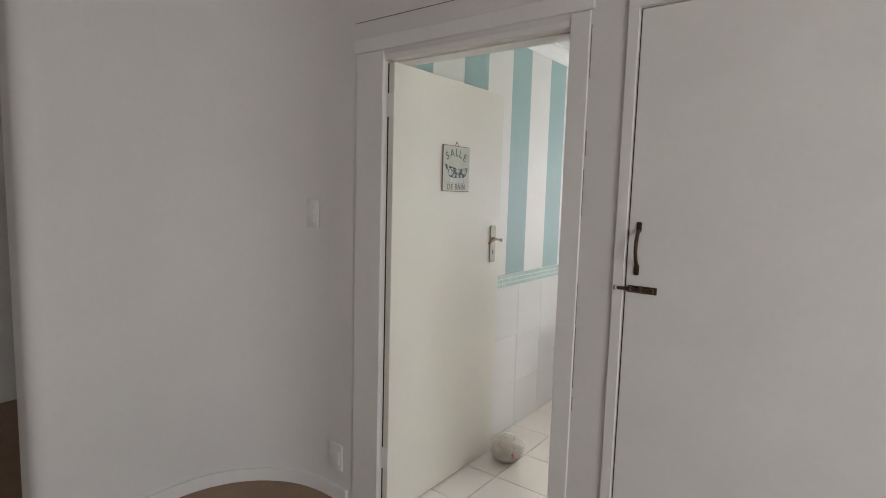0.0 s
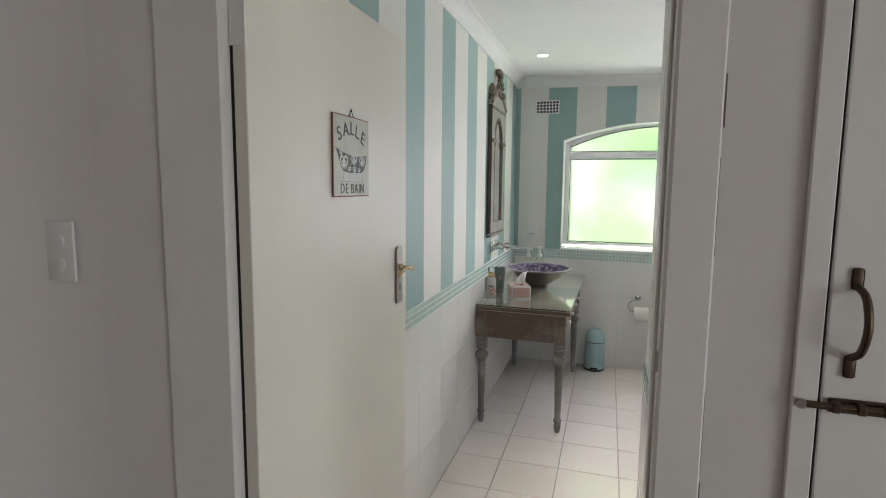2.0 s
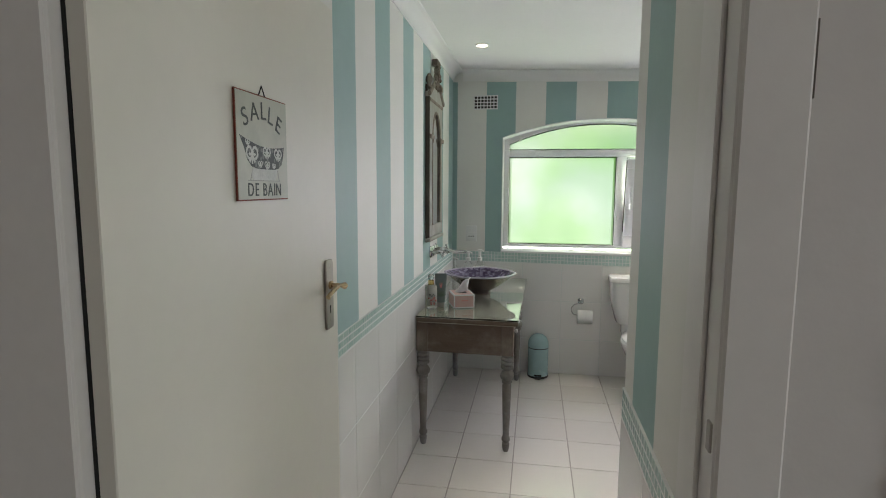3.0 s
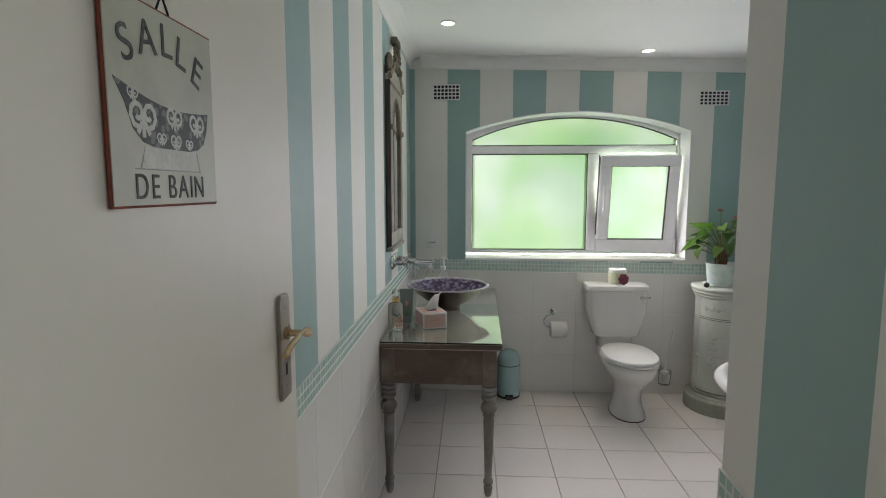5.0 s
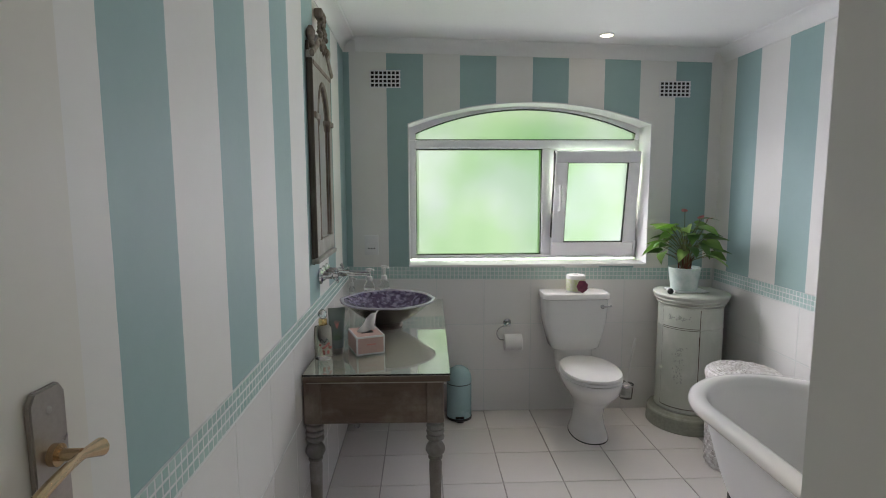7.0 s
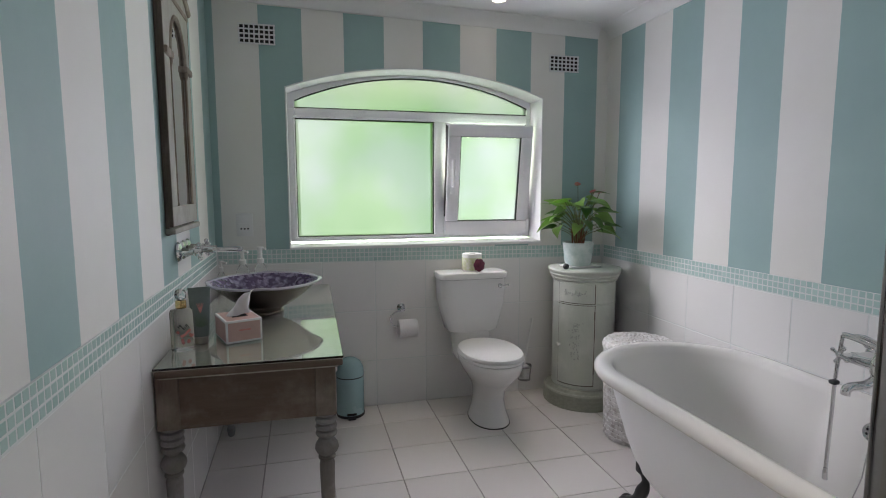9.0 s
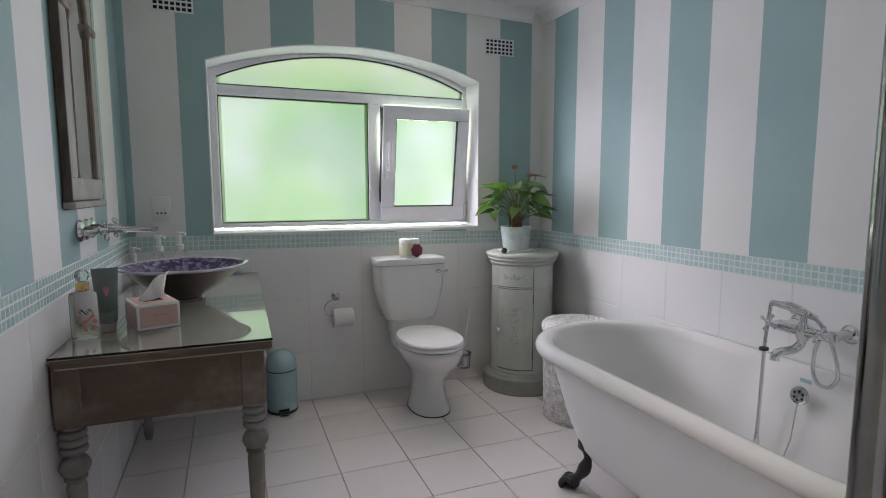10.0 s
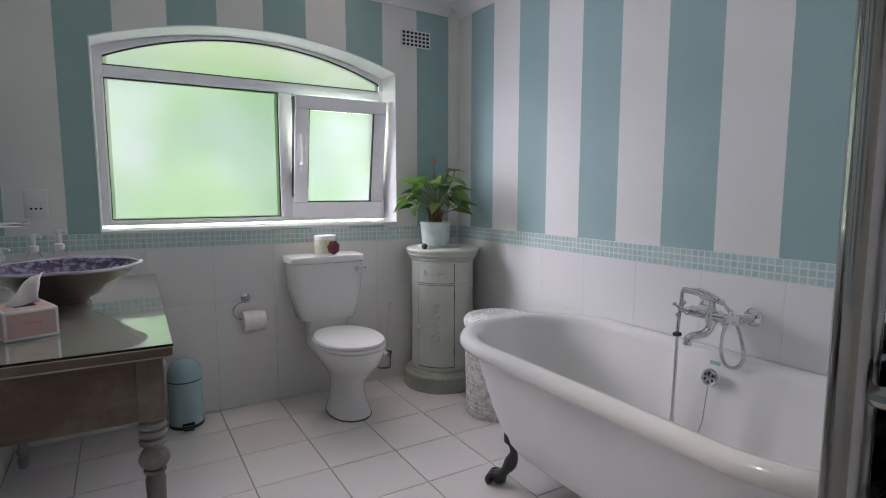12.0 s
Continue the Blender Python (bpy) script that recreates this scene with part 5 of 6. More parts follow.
tube(bm, [(0.0, 0, 0.2), (0.020, 0, 0.33), (0.042, 0.0, 0.46), (0.050, 0, 0.503)], 0.008, 10, [0.8, 0.8, 1.0, 1.1])
part("handle", bm, M_PLASTIC, br, "white stick handle")

# ---- round cabinet and plant ----
cab = thing("round_cabinet", 0.700, 5.462, 0.003, "sage green distressed drum cabinet with drawer and door", "cabinet")
cab.scale = (0.87, 0.87, 0.981)
bm = fresh()
lathe(bm, [(0.268, 0.0), (0.272, 0.005), (0.270, 0.088), (0.264, 0.096), (0.252, 0.100), (0.240, 0.112), (0.222, 0.118)], 56)
part("plinth", bm, M_PLINTH, cab, "worn sage plinth with faded painted foliage", 22)
for z in (0.128, 0.652, 0.779):
    bm = fresh()
    lathe(bm, [(0.2165, z - 0.005), (0.2192, z - 0.003), (0.2192, z + 0.003), (0.2165, z + 0.005)], 56, None, 1, 1, False)
    part("bead", bm, M_SAGE, cab, "", 60)
bm = fresh()
lathe(bm, [(0.216, 0.11), (0.216, 0.79)], 56)
part("drum", bm, M_SAGE, cab, "", 40)
bm = fresh()
lathe(bm, [(0.218, 0.786), (0.228, 0.792), (0.232, 0.80), (0.228, 0.806), (0.238, 0.812), (0.246, 0.822), (0.243, 0.83), (0.252, 0.838), (0.256, 0.85), (0.252, 0.858), (0.24, 0.861)], 56)
part("top", bm, M_SAGE, cab, "moulded round top", 40)


def curved_panel(bm, r0, r1, a0, a1, z0, z1, n=12):
    outline = [(r1 * math.cos(a0 + (a1 - a0) * i / n), r1 * math.sin(a0 + (a1 - a0) * i / n)) for i in range(n + 1)]
    outline += [(r0 * math.cos(a1 - (a1 - a0) * i / n), r0 * math.sin(a1 - (a1 - a0) * i / n)) for i in range(n + 1)]
    prism(bm, outline, 2, z0, z1)


A0, A1 = radians(180 + 12), radians(180 + 80)
for name, z0, z1 in (("drawer", 0.66, 0.775), ("door", 0.15, 0.645)):
    bm = fresh()
    curved_panel(bm, 0.2155, 0.2180, A0 - 0.026, A1 + 0.026, z0 - 0.006, z1 + 0.006)
    part("gap", bm, M_BRONZE, cab, "dark worn gap")
    bm = fresh()
    curved_panel(bm, 0.2156, 0.221, A0, A1, z0, z1)
    dp = part(name, bm, M_SAGE, cab, "sage painted curved front", 40)
    rng = random.Random(len(name))
    bm = fresh()
    for i in range(72 if name == "door" else 54):
        am = (A0 + A1) / 2
        if name == "door":
            a, z = am + rng.gauss(0, 0.10), 0.30 + 0.24 * rng.random()
        else:
            u = rng.uniform(-0.36, 0.36)
            a, z = am + u, 0.718 + 0.022 * math.cos(u * 8) * rng.uniform(-1, 0.6)
        bmesh.ops.create_icosphere(bm, subdivisions=1, radius=1.0, matrix=Matrix.LocRotScale((0.221 * math.cos(a), 0.221 * math.sin(a), z), Euler((rng.uniform(0, 3), 0, a)), (0.0025, rng.uniform(0.003, 0.007), rng.uniform(0.002, 0.006))))
    part("carved_garland", bm, M_GARLAND, dp, "grey carved flower garland")
    bm = fresh()
    a = (A0 + A1) / 2 if name == "drawer" else A0 + 0.08
    z = 0.728 if name == "drawer" else 0.39
    lathe(bm, [(0.006, 0), (0.006, 0.01), (0.013, 0.016), (0.014, 0.024), (0.007, 0.03)], 14, Matrix.Translation((0.22 * math.cos(a), 0.22 * math.sin(a), z)) @ Matrix.Rotation(a, 4, "Z") @ Matrix.Rotation(math.pi / 2, 4, "Y"))
    part("knob", bm, M_SAGE, dp)
for z in (0.22, 0.56):
    bm = fresh()
    curved_panel(bm, 0.217, 0.2225, A1 - 0.01, A1 + 0.022, z, z + 0.05, 2)
    part("hinge", bm, M_BRONZE, cab, "dark small hinge")

tray = thing("saucer", 0.664, 5.455, 0.8485, "white plastic saucer under the flowerpot", "saucer")
bm = fresh()
box(bm, -0.105, 0.105, -0.075, 0.075, 0.0, 0.012, None, 0.005, 2)
part("dish", bm, M_PLASTIC, tray)
ball = thing("dark_pebble", 0.525, 5.37, 0.8485, "small dark round stone on the cabinet", "stone")
bm = fresh()
bmesh.ops.create_icosphere(bm, subdivisions=3, radius=0.018, matrix=Matrix.Translation((0, 0, 0.0165)))
part("stone", bm, M_BLACKIRON, ball)

plant = thing("potted_anthurium", 0.645, 5.45, 0.861, "green anthurium with red flowers in a pale pot", "plant")
plant.scale = (1.0, 1.0, 0.97)
bm = fresh()
lathe(bm, [(0.07, 0.0), (0.076, 0.004), (0.084, 0.06), (0.092, 0.135), (0.095, 0.14), (0.093, 0.145), (0.086, 0.143), (0.082, 0.125)], 40)
part("pot", bm, M_POT, plant, "pale blue-green embossed pot", 40)
bm = fresh()
lathe(bm, [(0.083, 0.118), (0.083, 0.124), (0.05, 0.13), (0.01, 0.132)], 30)
part("soil", bm, M_SOIL, plant)
bm = fresh()
rng = random.Random(21)
for i in range(26):
    a, r = rng.uniform(0, 6.28), rng.uniform(0.0, 0.034)
    tube(bm, [(r * math.cos(a), r * math.sin(a), 0.125), (r * 1.15 * math.cos(a), r * 1.15 * math.sin(a), 0.16 + 0.06 * rng.random()), (r * 1.7 * math.cos(a), r * 1.7 * math.sin(a), 0.20 + 0.05 * rng.random())], 0.006, 5, [1, 0.9, 0.4])
part("crown", bm, M_CROWN, plant, "brown fibrous crown")


def leaf_mesh(name, length, width, material, droop):
    """A heart-shaped blade with a folded midrib, its stalk end at the origin, pointing along x."""
    bm = fresh()
    prof = [(-0.16, 0.30), (-0.05, 0.42), (0.12, 0.50), (0.32, 0.46), (0.55, 0.34), (0.78, 0.17), (1.0, 0.0)]
    rows = []
    for u, w in prof:
        row = []
        for s in (-1, -0.5, 0, 0.5, 1):
            uu = u if abs(s) > 0.2 else max(u, 0.0)
            row.append(bm.verts.new((uu * length, s * w * width, -droop * length * max(u, 0) ** 2 + 0.16 * abs(s) * w * width + 0.01 * length * math.sin(9 * u + s))))
        rows.append(row)
    for a, b in zip(rows, rows[1:]):
        for i in range(4):
            try:
                bm.faces.new((a[i], a[i + 1], b[i + 1], b[i]))
            except ValueError:
                pass
    bmesh.ops.solidify(bm, geom=bm.faces[:], thickness=0.0008)
    return mesh_of(name, bm, material, 60)


LEAVES = [leaf_mesh("leaf", 0.115, 0.098, M_LEAF, 0.28), leaf_mesh("leaf", 0.10, 0.072, M_LEAF, 0.45), leaf_mesh("leaf", 0.132, 0.09, M_LEAF, 0.18)]
rng = random.Random(4)
for i in range(44):
    a = i * 2.39996 + rng.uniform(-0.3, 0.3)
    t = (i + 0.5) / 44
    reach, h = 0.050 + 0.140 * (1 - t) ** 0.6 * rng.uniform(0.65, 1.15), 0.238 + 0.20 * t * rng.uniform(0.75, 1.1) + rng.uniform(-0.02, 0.02)
    tip = Vector((reach * math.cos(a), reach * math.sin(a), h))
    if tip.y > 0.12:
        tip.y = 0.12
    bm = fresh()
    tube(bm, spline([(0.015 * math.cos(a), 0.015 * math.sin(a), 0.13), (0.35 * tip.x, 0.35 * tip.y, 0.13 + 0.62 * (h - 0.13)), tip], 4), 0.0021, 5)
    part("stalk", bm, M_STEM, plant, "", 60)
    lf = new("leaf", LEAVES[i % 3])
    lf.parent = plant
    lf.matrix_basis = Matrix.Translation(tip) @ Euler((rng.uniform(-0.6, 0.6), rng.uniform(-0.1, 0.55) - 0.4 * t, a + rng.uniform(-0.5, 0.5))).to_matrix().to_4x4() @ Matrix.Scale(rng.uniform(0.7, 1.1), 4)
SPATHE = leaf_mesh("flower", 0.048, 0.036, M_FLOWER, 0.1)
for x, y, z, a in ((-0.05, -0.07, 0.50, 3.9), (0.075, -0.10, 0.45, 5.2), (0.05, -0.06, 0.455, 0.6)):
    bm = fresh()
    tube(bm, spline([(0, 0, 0.14), (0.5 * x, 0.5 * y, 0.3), (x, y, z)], 5), 0.0022, 5)
    part("flower_stalk", bm, M_STEM, plant)
    f = new("flower", SPATHE)
    f.parent = plant
    tagged(f, "small red flower spathe")
    f.matrix_basis = Matrix.Translation((x, y, z)) @ Euler((0.2, -0.5, a)).to_matrix().to_4x4()

# ---- wicker basket ----
bk = thing("laundry_basket", 0.722, 4.915, 0.003, "white woven wicker laundry basket with lid", "basket")
bk.scale = (0.95, 0.95, 0.96)
# added inner drum, coloured dark so that the weave's gaps look shaded
bm = fresh()
lathe(bm, [(0.165, 0.0), (0.168, 0.004), (0.178, 0.49), (0.176, 0.494)], 48)
part("lining", bm, M_LINING, bk, "dark inner drum whose colour shades the gaps in the weave")
for row in range(20):
    bm = fresh()
    z = 0.014 + row * 0.0245
    r = 0.171 + 0.010 * z / 0.49
    pts = []
    for i in range(104):
        a = 2 * math.pi * i / 104
        rr = r + 0.0042 * math.sin(26 * a + math.pi * row)
        pts.append((rr, a))
    rings = []
    for rr, a in pts + pts[:1]:
        c, s = math.cos(a), math.sin(a)
        rings.append([Vector(((rr + u) * c, (rr + u) * s, z + v)) for u, v in ((-0.004, -0.0118), (0.0035, -0.0098), (0.0035, 0.0098), (-0.004, 0.0118))])
    loft(bm, rings, False)
    part("weave", bm, M_WICKER, bk, "", 50)
lid = part("lid_rim", fresh(), M_WICKER, bk)
bm = fresh()
lathe(bm, [(0.186, 0.496), (0.194, 0.50), (0.196, 0.52), (0.19, 0.535), (0.172, 0.543), (0.10, 0.548), (0.01, 0.55)], 48)
bpy.data.objects.remove(lid)
lid = part("lid", bm, M_WICKER, bk, "woven white lid", 40)
for j in range(9):
    bm = fresh()
    r = 0.02 + j * 0.019
    rings = []
    for i in range(73):
        a = 2 * math.pi * i / 72
        zz = 0.5515 - 0.004 * (r / 0.17) ** 3 * 2 + 0.002 * math.sin(18 * a + math.pi * j)
        c, s = math.cos(a), math.sin(a)
        rings.append([Vector(((r + u) * c, (r + u) * s, zz + v)) for u, v in ((-0.008, -0.004), (0.008, -0.004), (0.006, 0.003), (-0.006, 0.003))])
    loft(bm, rings, False)
    part("weave", bm, M_WICKER, lid, "", 50)

# ---- bath ----
bath = thing("bathtub", 0.555, 3.825, 0.0, "white freestanding roll-top bath on black claw feet", "bathtub")
BX, BY = 0.392, 0.86
bath.scale = (1.0, 1.0, 0.968)


def bath_ring(dx, dy, z, side=24, end=36, panel=0.0):
    """Straight sides and round ends; the panel sets back the wall behind the tap."""
    r, half = BX + dx, BY + dy - BX - dx
    ring = [Vector((r, -half + 2 * half * i / side, z)) for i in range(side)]
    ring += [Vector((r * math.cos(math.pi * i / end), half + r * math.sin(math.pi * i / end), z)) for i in range(end)]
    ring += [Vector((-r, half - 2 * half * i / side, z)) for i in range(side)]
    ring += [Vector((-r * math.cos(math.pi * i / end), -half - r * math.sin(math.pi * i / end), z)) for i in range(end)]
    for p in ring:
        if panel and p.x > 0 and abs(p.y + 0.04) < 0.19:
            p.x -= panel * min(1.0, (0.19 - abs(p.y + 0.04)) / 0.03)
    return ring


bm = fresh()
loft(bm, [bath_ring(-0.20, -0.34, 0.135), bath_ring(-0.165, -0.27, 0.15), bath_ring(-0.13, -0.215, 0.20), bath_ring(-0.095, -0.155, 0.32), bath_ring(-0.066, -0.10, 0.46), bath_ring(-0.048, -0.058, 0.56), bath_ring(-0.043, -0.049, 0.58)], False)
part("tub_outside", bm, M_ENAMEL_OUT, bath, "white painted outer shell", 60)
bm = fresh()
loft(bm, [bath_ring(-0.042, -0.048, 0.574), bath_ring(-0.012, -0.012, 0.566), bath_ring(0.003, 0.003, 0.572), bath_ring(0.009, 0.009, 0.588), bath_ring(0.005, 0.005, 0.605), bath_ring(-0.008, -0.008, 0.617), bath_ring(-0.028, -0.03, 0.622), bath_ring(-0.050, -0.055, 0.619), bath_ring(-0.064, -0.072, 0.607),
          bath_ring(-0.068, -0.082, 0.58, panel=0.006), bath_ring(-0.085, -0.12, 0.50, panel=0.022), bath_ring(-0.11, -0.19, 0.36, panel=0.03), bath_ring(-0.14, -0.26, 0.24, panel=0.03), bath_ring(-0.18, -0.33, 0.185, panel=0.02), bath_ring(-0.24, -0.42, 0.165)], False)
bm.faces.new(list(bm.verts)[-120:])
part("tub_inside", bm, M_ENAMEL, bath, "glossy enamel inside and rolled rim", 60)
for sx in (-1, 1):
    for sy in (-1, 1):
        fx, fy = sx * 0.235, sy * 0.455
        bm = fresh()
        d = Vector((sx * 0.55, sy * 0.83, 0)).normalized()
        base = Vector((fx, fy, 0))
        pts = [base + Vector((0, 0, 0.245)) + d * 0.012, base + Vector((0, 0, 0.20)) + d * 0.004, base + Vector((0, 0, 0.15)) - d * 0.008, base + Vector((0, 0, 0.10)) + d * 0.006, base + Vector((0, 0, 0.06)) + d * 0.03, base + Vector((0, 0, 0.036)) + d * 0.05]
        tube(bm, spline([tuple(q) for q in pts], 5), 0.022, 10, [0.7 + 0.25 * math.sin(i * 0.55) + 0.02 * i for i in range(26)])
        side = Vector((-d.y, d.x, 0))
        for kx in (-0.022, 0.0, 0.022):
            p0 = base + d * 0.05 + side * kx
            tube(bm, spline([tuple(p0 + Vector((0, 0, 0.045))), tuple(p0 + d * 0.028 + Vector((0, 0, 0.046))), tuple(p0 + d * 0.044 + Vector((0, 0, 0.024))), tuple(p0 + d * 0.036 + Vector((0, 0, 0.006)))], 4), 0.0115, 8)
        bmesh.ops.create_icosphere(bm, subdivisions=2, radius=0.03, matrix=Matrix.Translation(base + d * 0.05 + Vector((0, 0, 0.034))))
        box(bm, fx - 0.03, fx + 0.03, fy - 0.02, fy + 0.02, 0.19, 0.24, None, 0.01, 2)
        part("claw_foot", bm, M_BLACKIRON, bath, "black cast claw foot", 50)
ov = fresh()
OVX, OVY, OVZ = 0.271, -0.045, 0.533
lathe(ov, [(0.031, 0.0), (0.033, 0.004), (0.030, 0.010), (0.024, 0.008), (0.022, 0.010), (0.008, 0.012)], 26, pose(OVX, OVY, OVZ, 0, -80, 0))
over = part("overflow", ov, M_CHROME, bath, "chrome overflow with plug chain")
for i in range(6):
    a = 2 * math.pi * i / 6
    bm = fresh()
    lathe(bm, [(0.005, 0), (0.004, 0.0015)], 8, pose(OVX, OVY, OVZ, 0, -80, 0) @ pose(0.016 * math.cos(a), 0.016 * math.sin(a), 0.0105))
    part("hole", bm, M_DARK, over)
bm = fresh()
tube(bm, [(OVX - 0.012, OVY, OVZ - 0.02), (OVX - 0.03, OVY + 0.003, OVZ - 0.16), (OVX - 0.06, OVY + 0.02, OVZ - 0.28)], 0.0022, 6)
part("plug_chain", bm, M_CHROME, over, "thin ball chain")
part("maker_badge", bar(OVX + 0.010, OVX + 0.0115, OVY - 0.028, OVY + 0.012, OVZ + 0.048, OVZ + 0.062, 0.0005), M_BIN, bath, "small pale blue oval badge")

# ---- bath tap ----
mx = thing("bath_mixer", XR, 3.803, 0.735, "chrome wall-mounted bath mixer with shower hose", "tap")
mx.scale = (0.88, 0.96, 0.96)
for y in (-0.093, 0.093):
    bm = fresh()
    lathe(bm, [(0.034, 0.0), (0.036, 0.004), (0.03, 0.014), (0.018, 0.022), (0.0165, 0.03), (0.0165, 0.09), (0.02, 0.094), (0.02, 0.112), (0.016, 0.116)], 22, pose(-0.001, y, 0, 0, -90, 0))
    part("wall_union", bm, M_BATHCHROME, mx)
    bm = fresh()
    lathe(bm, [(0.016, 0.0), (0.018, 0.012), (0.013, 0.03), (0.011, 0.05)], 18, pose(-0.13, y, 0, 0, -75, 0))
    c = Vector((-0.185, y, 0.016))
    for a in (25, 115, 205, 295):
        q = c + 0.03 * Vector((0, math.cos(radians(a)), math.sin(radians(a))))
        tube(bm, [tuple(c), tuple(q)], 0.0055, 8)
        bmesh.ops.create_icosphere(bm, subdivisions=2, radius=0.0085, matrix=Matrix.Translation(q))
    bmesh.ops.create_icosphere(bm, subdivisions=2, radius=0.013, matrix=Matrix.Translation(c))
    part("cross_handle", bm, M_BATHCHROME, mx, "", 50)
bm = fresh()
tube(bm, [(-0.125, -0.105, 0.0), (-0.125, 0.0, 0.0), (-0.125, 0.105, 0.0)], 0.019, 18, [0.9, 1.15, 0.9])
lathe(bm, [(0.022, -0.03), (0.024, -0.01), (0.024, 0.02), (0.014, 0.032), (0.012, 0.05)], 20, pose(-0.125, 0, 0))
part("mixer_body", bm, M_BATHCHROME, mx, "", 50)
bm = fresh()
tube(bm, spline([(-0.125, 0.0, -0.02), (-0.125, 0.006, -0.05), (-0.15, 0.018, -0.072), (-0.20, 0.034, -0.08), (-0.215, 0.038, -0.092), (-0.217, 0.039, -0.108)], 6), 0.0165, 14)
part("spout", bm, M_BATHCHROME, mx, "", 50)
bm = fresh()
tube(bm, [(-0.125, 0.0, 0.04), (-0.13, 0.0, 0.062)], 0.009, 10)
for s in (-1, 1):
    tube(bm, [(-0.13, 0, 0.06), (-0.15, s * 0.03, 0.066), (-0.155, s * 0.036, 0.082)], 0.006, 8)
part("cradle", bm, M_BATHCHROME, mx, "", 50)
bm = fresh()
tube(bm, spline([(-0.12, -0.045, 0.055), (-0.15, 0.03, 0.078), (-0.165, 0.08, 0.088), (-0.17, 0.098, 0.088)], 6), 0.011, 12)
hs = part("handset", bm, M_BATHCHROME, mx, "chrome hand shower resting in its cradle", 50)
part("lever_tip", bar(-0.225, -0.195, 0.075, 0.10, -0.088, -0.072, 0.005, 2), M_BLACKPLASTIC, mx, "black diverter tip")


def ribbed(bm, pts, r):
    tube(bm, pts, r, 8, [1.0 + (0.10 if i % 2 else -0.06) for i in range(len(pts))])


bm = fresh()
ribbed(bm, spline([(-0.17, 0.098, 0.086), (-0.175, 0.10, 0.03), (-0.19, 0.098, -0.06), (-0.205, 0.092, -0.23), (-0.222, 0.085, -0.41)], 26), 0.0068)
lathe(bm, [(0.008, 0.0), (0.010, 0.003), (0.0085, 0.03), (0.006, 0.045)], 12, pose(-0.225, 0.083, -0.445))
part("hose", bm, M_BATHCHROME, mx, "ribbed chrome hose hanging into the bath", 60)
bm = fresh()
ribbed(bm, spline([(-0.165, 0.085, 0.088), (-0.15, 0.03, 0.094), (-0.135, -0.04, 0.062), (-0.125, -0.09, 0.0), (-0.12, -0.118, -0.08), (-0.12, -0.125, -0.135), (-0.125, -0.105, -0.172), (-0.13, -0.07, -0.172), (-0.13, -0.048, -0.13), (-0.13, -0.05, -0.06), (-0.128, -0.06, -0.018)], 18), 0.0068)
part("hose", bm, M_BATHCHROME, mx, "ribbed chrome hose in a loop", 60)

# ---- towel rail ----
rail = thing("towel_rail", -0.446, YB, 0.0, "chrome ladder towel rail fixed to the wall", "towel rail")
for x in (0.0, 0.48):
    bm = fresh()
    tube(bm, [(x, 0.075, 0.42), (x, 0.075, 1.62)], 0.0175, 20)
    lathe(bm, [(0.0175, 0.0), (0.016, 0.006), (0.006, 0.012)], 18, pose(x, 0.075, 1.62))
    part("post", bm, M_RAILCHROME, rail, "", 50)
    for z in (0.52, 1.02, 1.52):
        bm = fresh()
        tube(bm, [(x, 0.001, z), (x, 0.06, z)], 0.009, 10)
        lathe(bm, [(0.019, 0.0), (0.02, 0.003), (0.014, 0.008)], 14, pose(x, 0.001, z, -90, 0, 0))
        part("bracket", bm, M_RAILCHROME, rail)
for z in [0.46 + 0.06 * i for i in range(6)] + [0.86 + 0.06 * i for i in range(4)] + [1.26 + 0.06 * i for i in range(6)]:
    bm = fresh()
    tube(bm, [(0.014, 0.075, z), (0.466, 0.075, z)], 0.0115, 12)
    part("rung", bm, M_RAILCHROME, rail, "", 50)


def towel(z0, z1, label, x0=0.04, x1=0.455):
    t = thing("towel", -0.42, YB, 0.0, label, "towel", "black towels on the rail")
    bm = fresh()
    rings = []
    for i in range(25):
        u = x0 + (x1 - x0) * i / 24
        w = 0.004 * math.sin(i * 0.9) + 0.003 * math.sin(i * 2.3 + 1)
        rings.append([Vector((u, y + w * f, z)) for y, z, f in ((0.088, z0, 0.6), (0.090, (z0 + z1) / 2, 0.6), (0.089, z1 - 0.01, 0.3), (0.084, z1 + 0.012, 0.2), (0.066, z1 + 0.012, 0.2), (0.060, z1 - 0.01, 0.3), (0.058, z0 + 0.05, 0.6), (0.049, z0 + 0.05, 0.6), (0.051, z1, 0.3), (0.060, z1 + 0.022, 0.1), (0.090, z1 + 0.022, 0.1), (0.097, z1, 0.3), (0.099, (z0 + z1) / 2, 0.6), (0.097, z0, 0.6))])
    loft(bm, rings)
    part("cloth", bm, M_TOWEL, t, "", 60)


towel(0.50, 1.04, "black folded towel over the lower rungs")
towel(1.13, 1.26, "small black towel over the upper rungs")

# ---- tiles, last ----
TILE, JOINT = 0.31, 0.0045


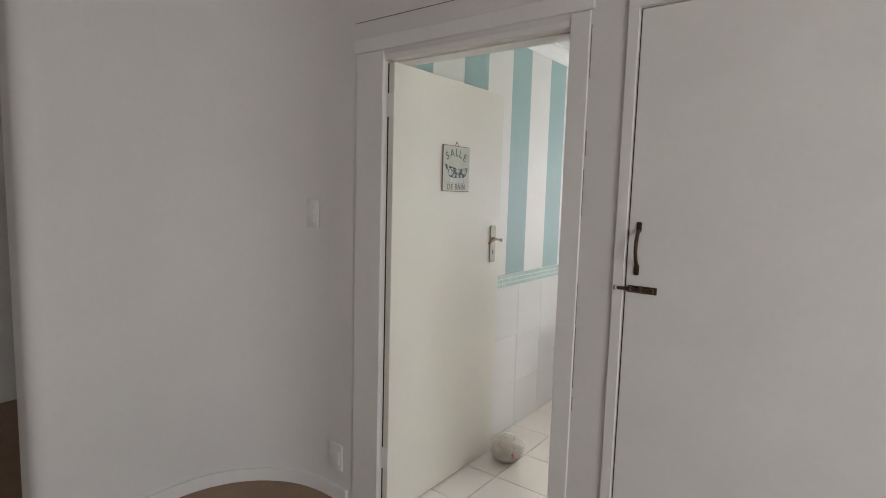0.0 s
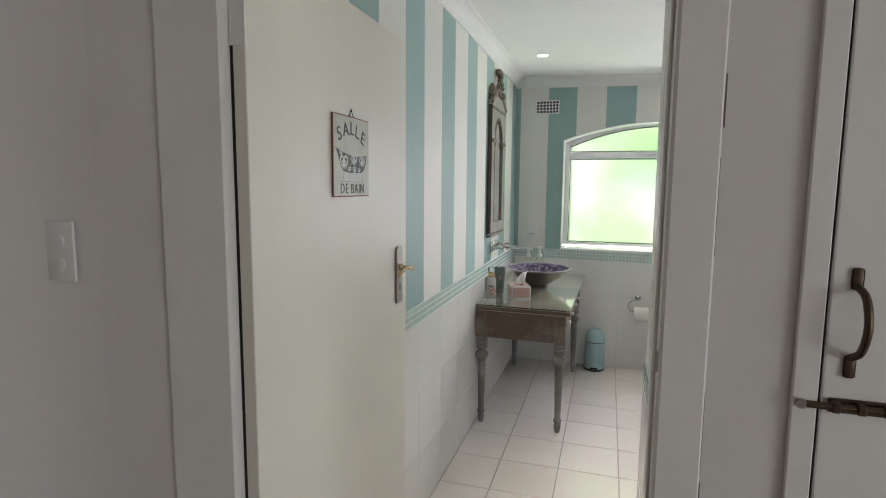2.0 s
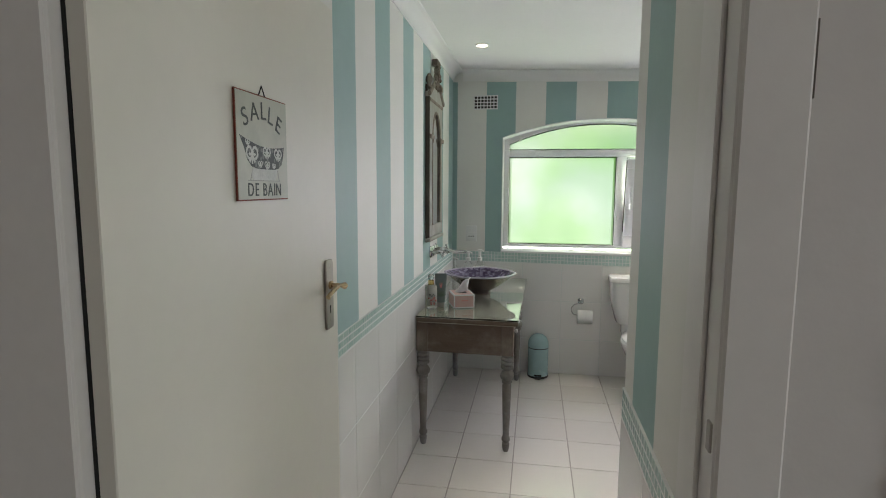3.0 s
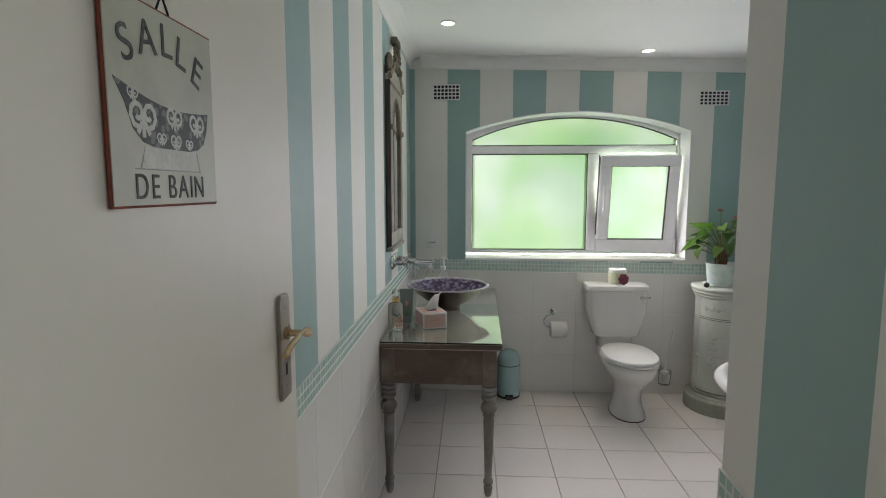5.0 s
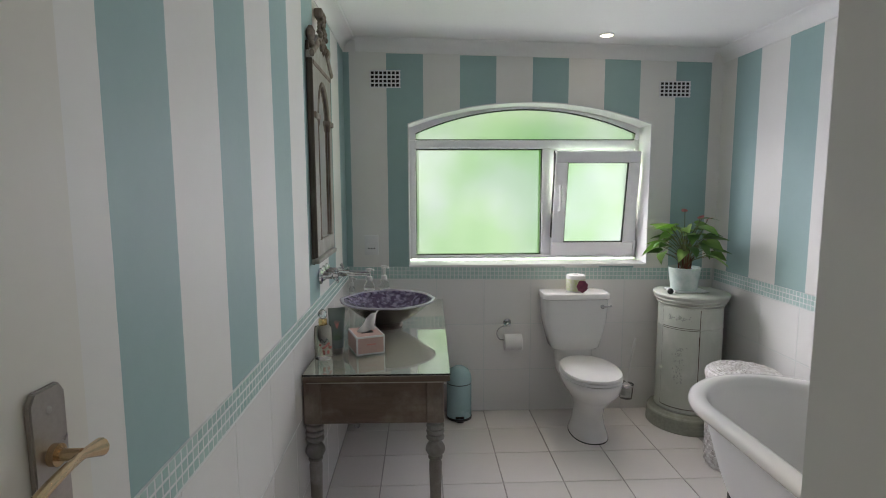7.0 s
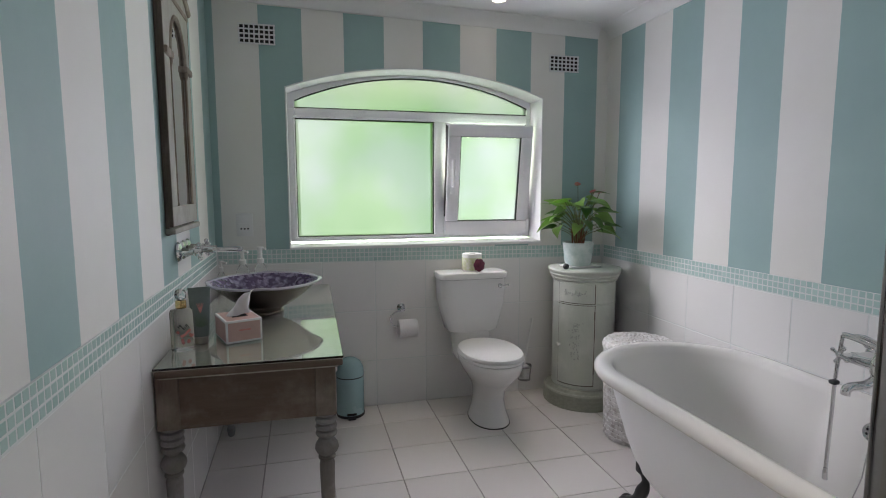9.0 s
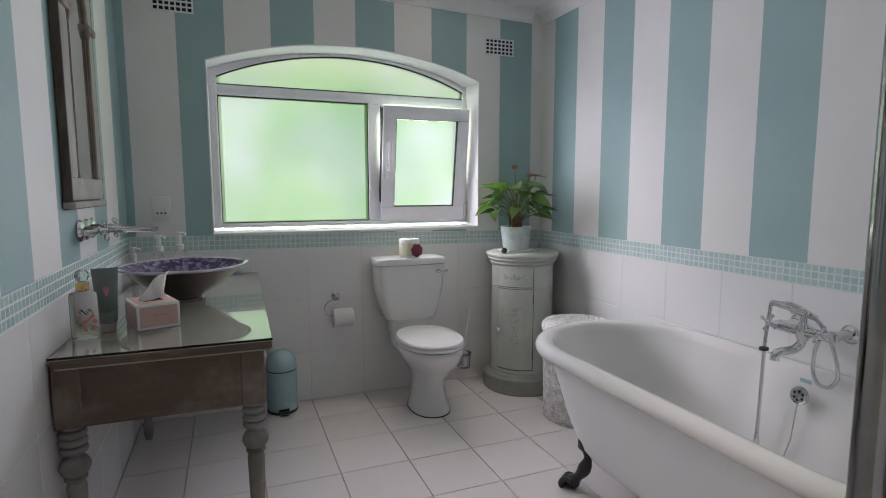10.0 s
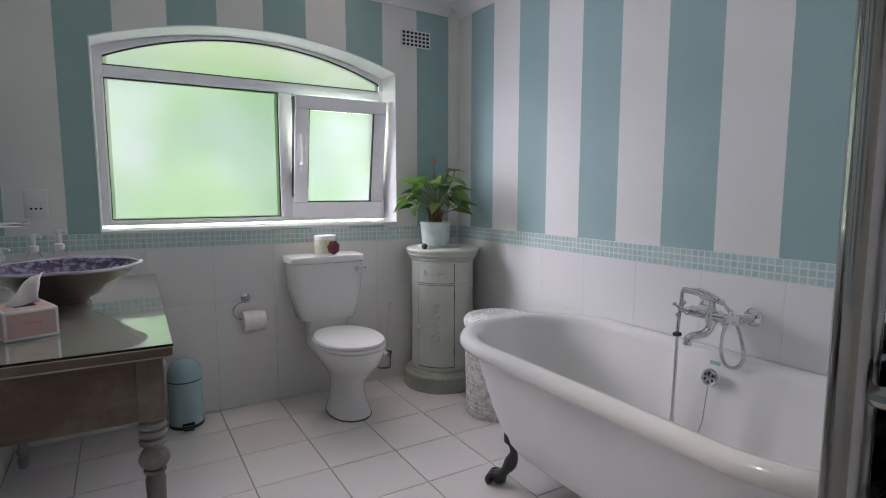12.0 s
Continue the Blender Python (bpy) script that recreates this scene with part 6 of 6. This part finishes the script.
def tile_mesh(name, w, h, d, material, axis):
    """A glazed tile with eased edges: w by h, d thick; axis 0, 1 or 2 is its normal, and its back lies at zero."""
    e = 0.0016
    bm = fresh()
    rings = []
    for s, z in ((0, 0), (0, d - e), (e, d)):
        rings.append([(-w / 2 + s, -h / 2 + s, z), (w / 2 - s, -h / 2 + s, z), (w / 2 - s, h / 2 - s, z), (-w / 2 + s, h / 2 - s, z)])
    loft(bm, rings)
    turn = {2: Matrix(), 1: Matrix(((1, 0, 0, 0), (0, 0, -1, 0), (0, 1, 0, 0), (0, 0, 0, 1))), 0: Matrix(((0, 0, 1, 0), (1, 0, 0, 0), (0, 1, 0, 0), (0, 0, 0, 1))), -1: Matrix(((0, 0, -1, 0), (-1, 0, 0, 0), (0, 1, 0, 0), (0, 0, 0, 1)))}[axis]
    bmesh.ops.transform(bm, matrix=turn, verts=bm.verts)
    return mesh_of(name, bm, material, 0)


CACHE = {}
rng = random.Random(77)


def lay(name, parent, axis, u0, u1, v0, v1, at, material, d, joint=JOINT, tilt=0.0015):
    """One tile between u0..u1 and v0..v1 on a plane."""
    w, h = u1 - u0 - joint, v1 - v0 - joint
    if w < 0.012 or h < 0.012:
        return
    key = (name, axis, round(w, 3), round(h, 3), material.name)
    if key not in CACHE:
        CACHE[key] = tile_mesh(name, w, h, d, material, axis)
    ob = new(name, CACHE[key])
    ob.parent = parent
    u, v = (u0 + u1) / 2, (v0 + v1) / 2
    spot = {2: (u, v, at), 1: (u, at, v), 0: (at, u, v), -1: (at, u, v)}[axis]
    ob.matrix_basis = pose(*spot, *(math.degrees(rng.uniform(-tilt, tilt)) for _ in range(3))) if tilt else pose(*spot)


def spans(lo, hi, origin, step):
    cuts = [lo]
    n = math.floor((lo - origin) / step) + 1
    while origin + n * step < hi - 1e-6:
        cuts.append(origin + n * step)
        n += 1
    cuts.append(hi)
    return list(zip(cuts, cuts[1:]))


for u0, u1 in spans(XL + 0.007, XR - 0.007, 0.05, TILE):
    for v0, v1 in spans(YD - 0.07, YW - 0.007, 5.10, TILE):
        if v0 < YB and u1 > XC:
            if v1 > YB + 0.03 and u0 > XC - 0.02:
                v0 = YB
            elif u0 < XC - 0.03 and v1 <= YB + 0.03:
                u1b = XC
                lay("floor_tile", floor, 2, u0, u1b, v0, v1, -0.0025, M_FLOORTILE, 0.0055)
                continue
            elif u0 >= XC - 0.03:
                continue
        lay("floor_tile", floor, 2, u0, u1, v0, v1, -0.0025, M_FLOORTILE, 0.0055)

ROWS_Z = [(0.0, 0.285), (0.285, 0.595), (0.595, None)]
BAND = 0.080
TD = 0.007
for z0, z1 in ROWS_Z:
    for u0, u1 in spans(XL + TD, XR - TD, 0.05, TILE):
        lay("wall_tile", wall_window, 1, u0, u1, z0, z1 or border((u0 + u1) / 2) - BAND, YW, M_WALLTILE, TD, 0.003, 0.0009)
    for u0, u1 in spans(YD, YW - TD, 3.55, TILE):
        lay("wall_tile", wall_left, 0, u0, u1, z0, z1 or border(XL) - BAND, XL, M_WALLTILE, TD, 0.003, 0.0009)
    for u0, u1 in spans(YB + TD, YW - TD, 3.921, TILE):
        lay("wall_tile", wall_right, -1, u0, u1, z0, z1 or border(XR) - BAND, XR, M_WALLTILE, TD, 0.003, 0.0009)
    for u0, u1 in spans(YD, YB, 2.80, TILE):
        lay("wall_tile", wall_lobby, -1, u0, u1, z0, z1 or border(XC) - BAND, XC, M_WALLTILE, TD, 0.003, 0.0009)
for name, b in (("trim_grout_left", bar(XL + 0.0002, XL + 0.0059, YD, YW, 0, border(XL) - 0.001)), ("trim_grout_right", bar(XR - 0.0059, XR - 0.0002, YB, YW, 0, border(XR) - 0.001)), ("trim_grout_lobby", bar(XC - 0.0059, XC - 0.0002, YD, YB, 0, border(XC) - 0.001))):
    structure(name, b, M_MGROUT, "pale grout between the wall tiles", "grout")

bm = fresh()
prism(bm, [(XL, 0), (XR, 0), (XR, border(XR) - 0.001), (XL, border(XL) - 0.001)], 1, YW - 0.0059, YW - 0.0002)
structure("trim_grout_window", bm, M_MGROUT, "pale grout between the wall tiles", "grout")

PITCH = 0.0262


def mosaic(parent, axis, lo, hi, at, near_lo, near_hi):
    """Three rows of small glass tiles; those on the near stretch are pieces of their own, the rest is joined."""
    far = fresh()
    for row in range(3):
        for u0, u1 in spans(lo, hi, lo, PITCH):
            z0 = border((u0 + u1) / 2 if axis == 1 else at) - BAND + 0.0012 + row * PITCH
            if u1 - u0 < 0.02:
                continue
            if near_lo <= u0 <= near_hi:
                lay("mosaic_tile", parent, axis, u0, u1, z0, z0 + PITCH, at, M_MOSAIC, 0.0065, 0.0035, 0.012)
            else:
                h = 0.00175
                if axis == 1:
                    box(far, u0 + h, u1 - h, at - 0.0065, at, z0 + h, z0 + PITCH - h)
                elif axis == 0:
                    box(far, at, at + 0.0065, u0 + h, u1 - h, z0 + h, z0 + PITCH - h)
                else:
                    box(far, at - 0.0065, at, u0 + h, u1 - h, z0 + h, z0 + PITCH - h)
    if far.verts:
        ob = part("mosaic_rest", far, M_MOSAIC_FAR, parent, "", 0)
        tagged(ob, kind="stuff")
    else:
        far.free()


mosaic(wall_left, 0, YD, YW - 0.01, XL, 2.85, 5.70)
mosaic(wall_right, -1, YB, YW - 0.01, XR, 3.2, 5.70)
mosaic(wall_window, 1, XL + 0.01, XR - 0.01, YW, -1.5, 0.98)
mosaic(wall_lobby, -1, YD, YB, XC, 2.0, 2.9)
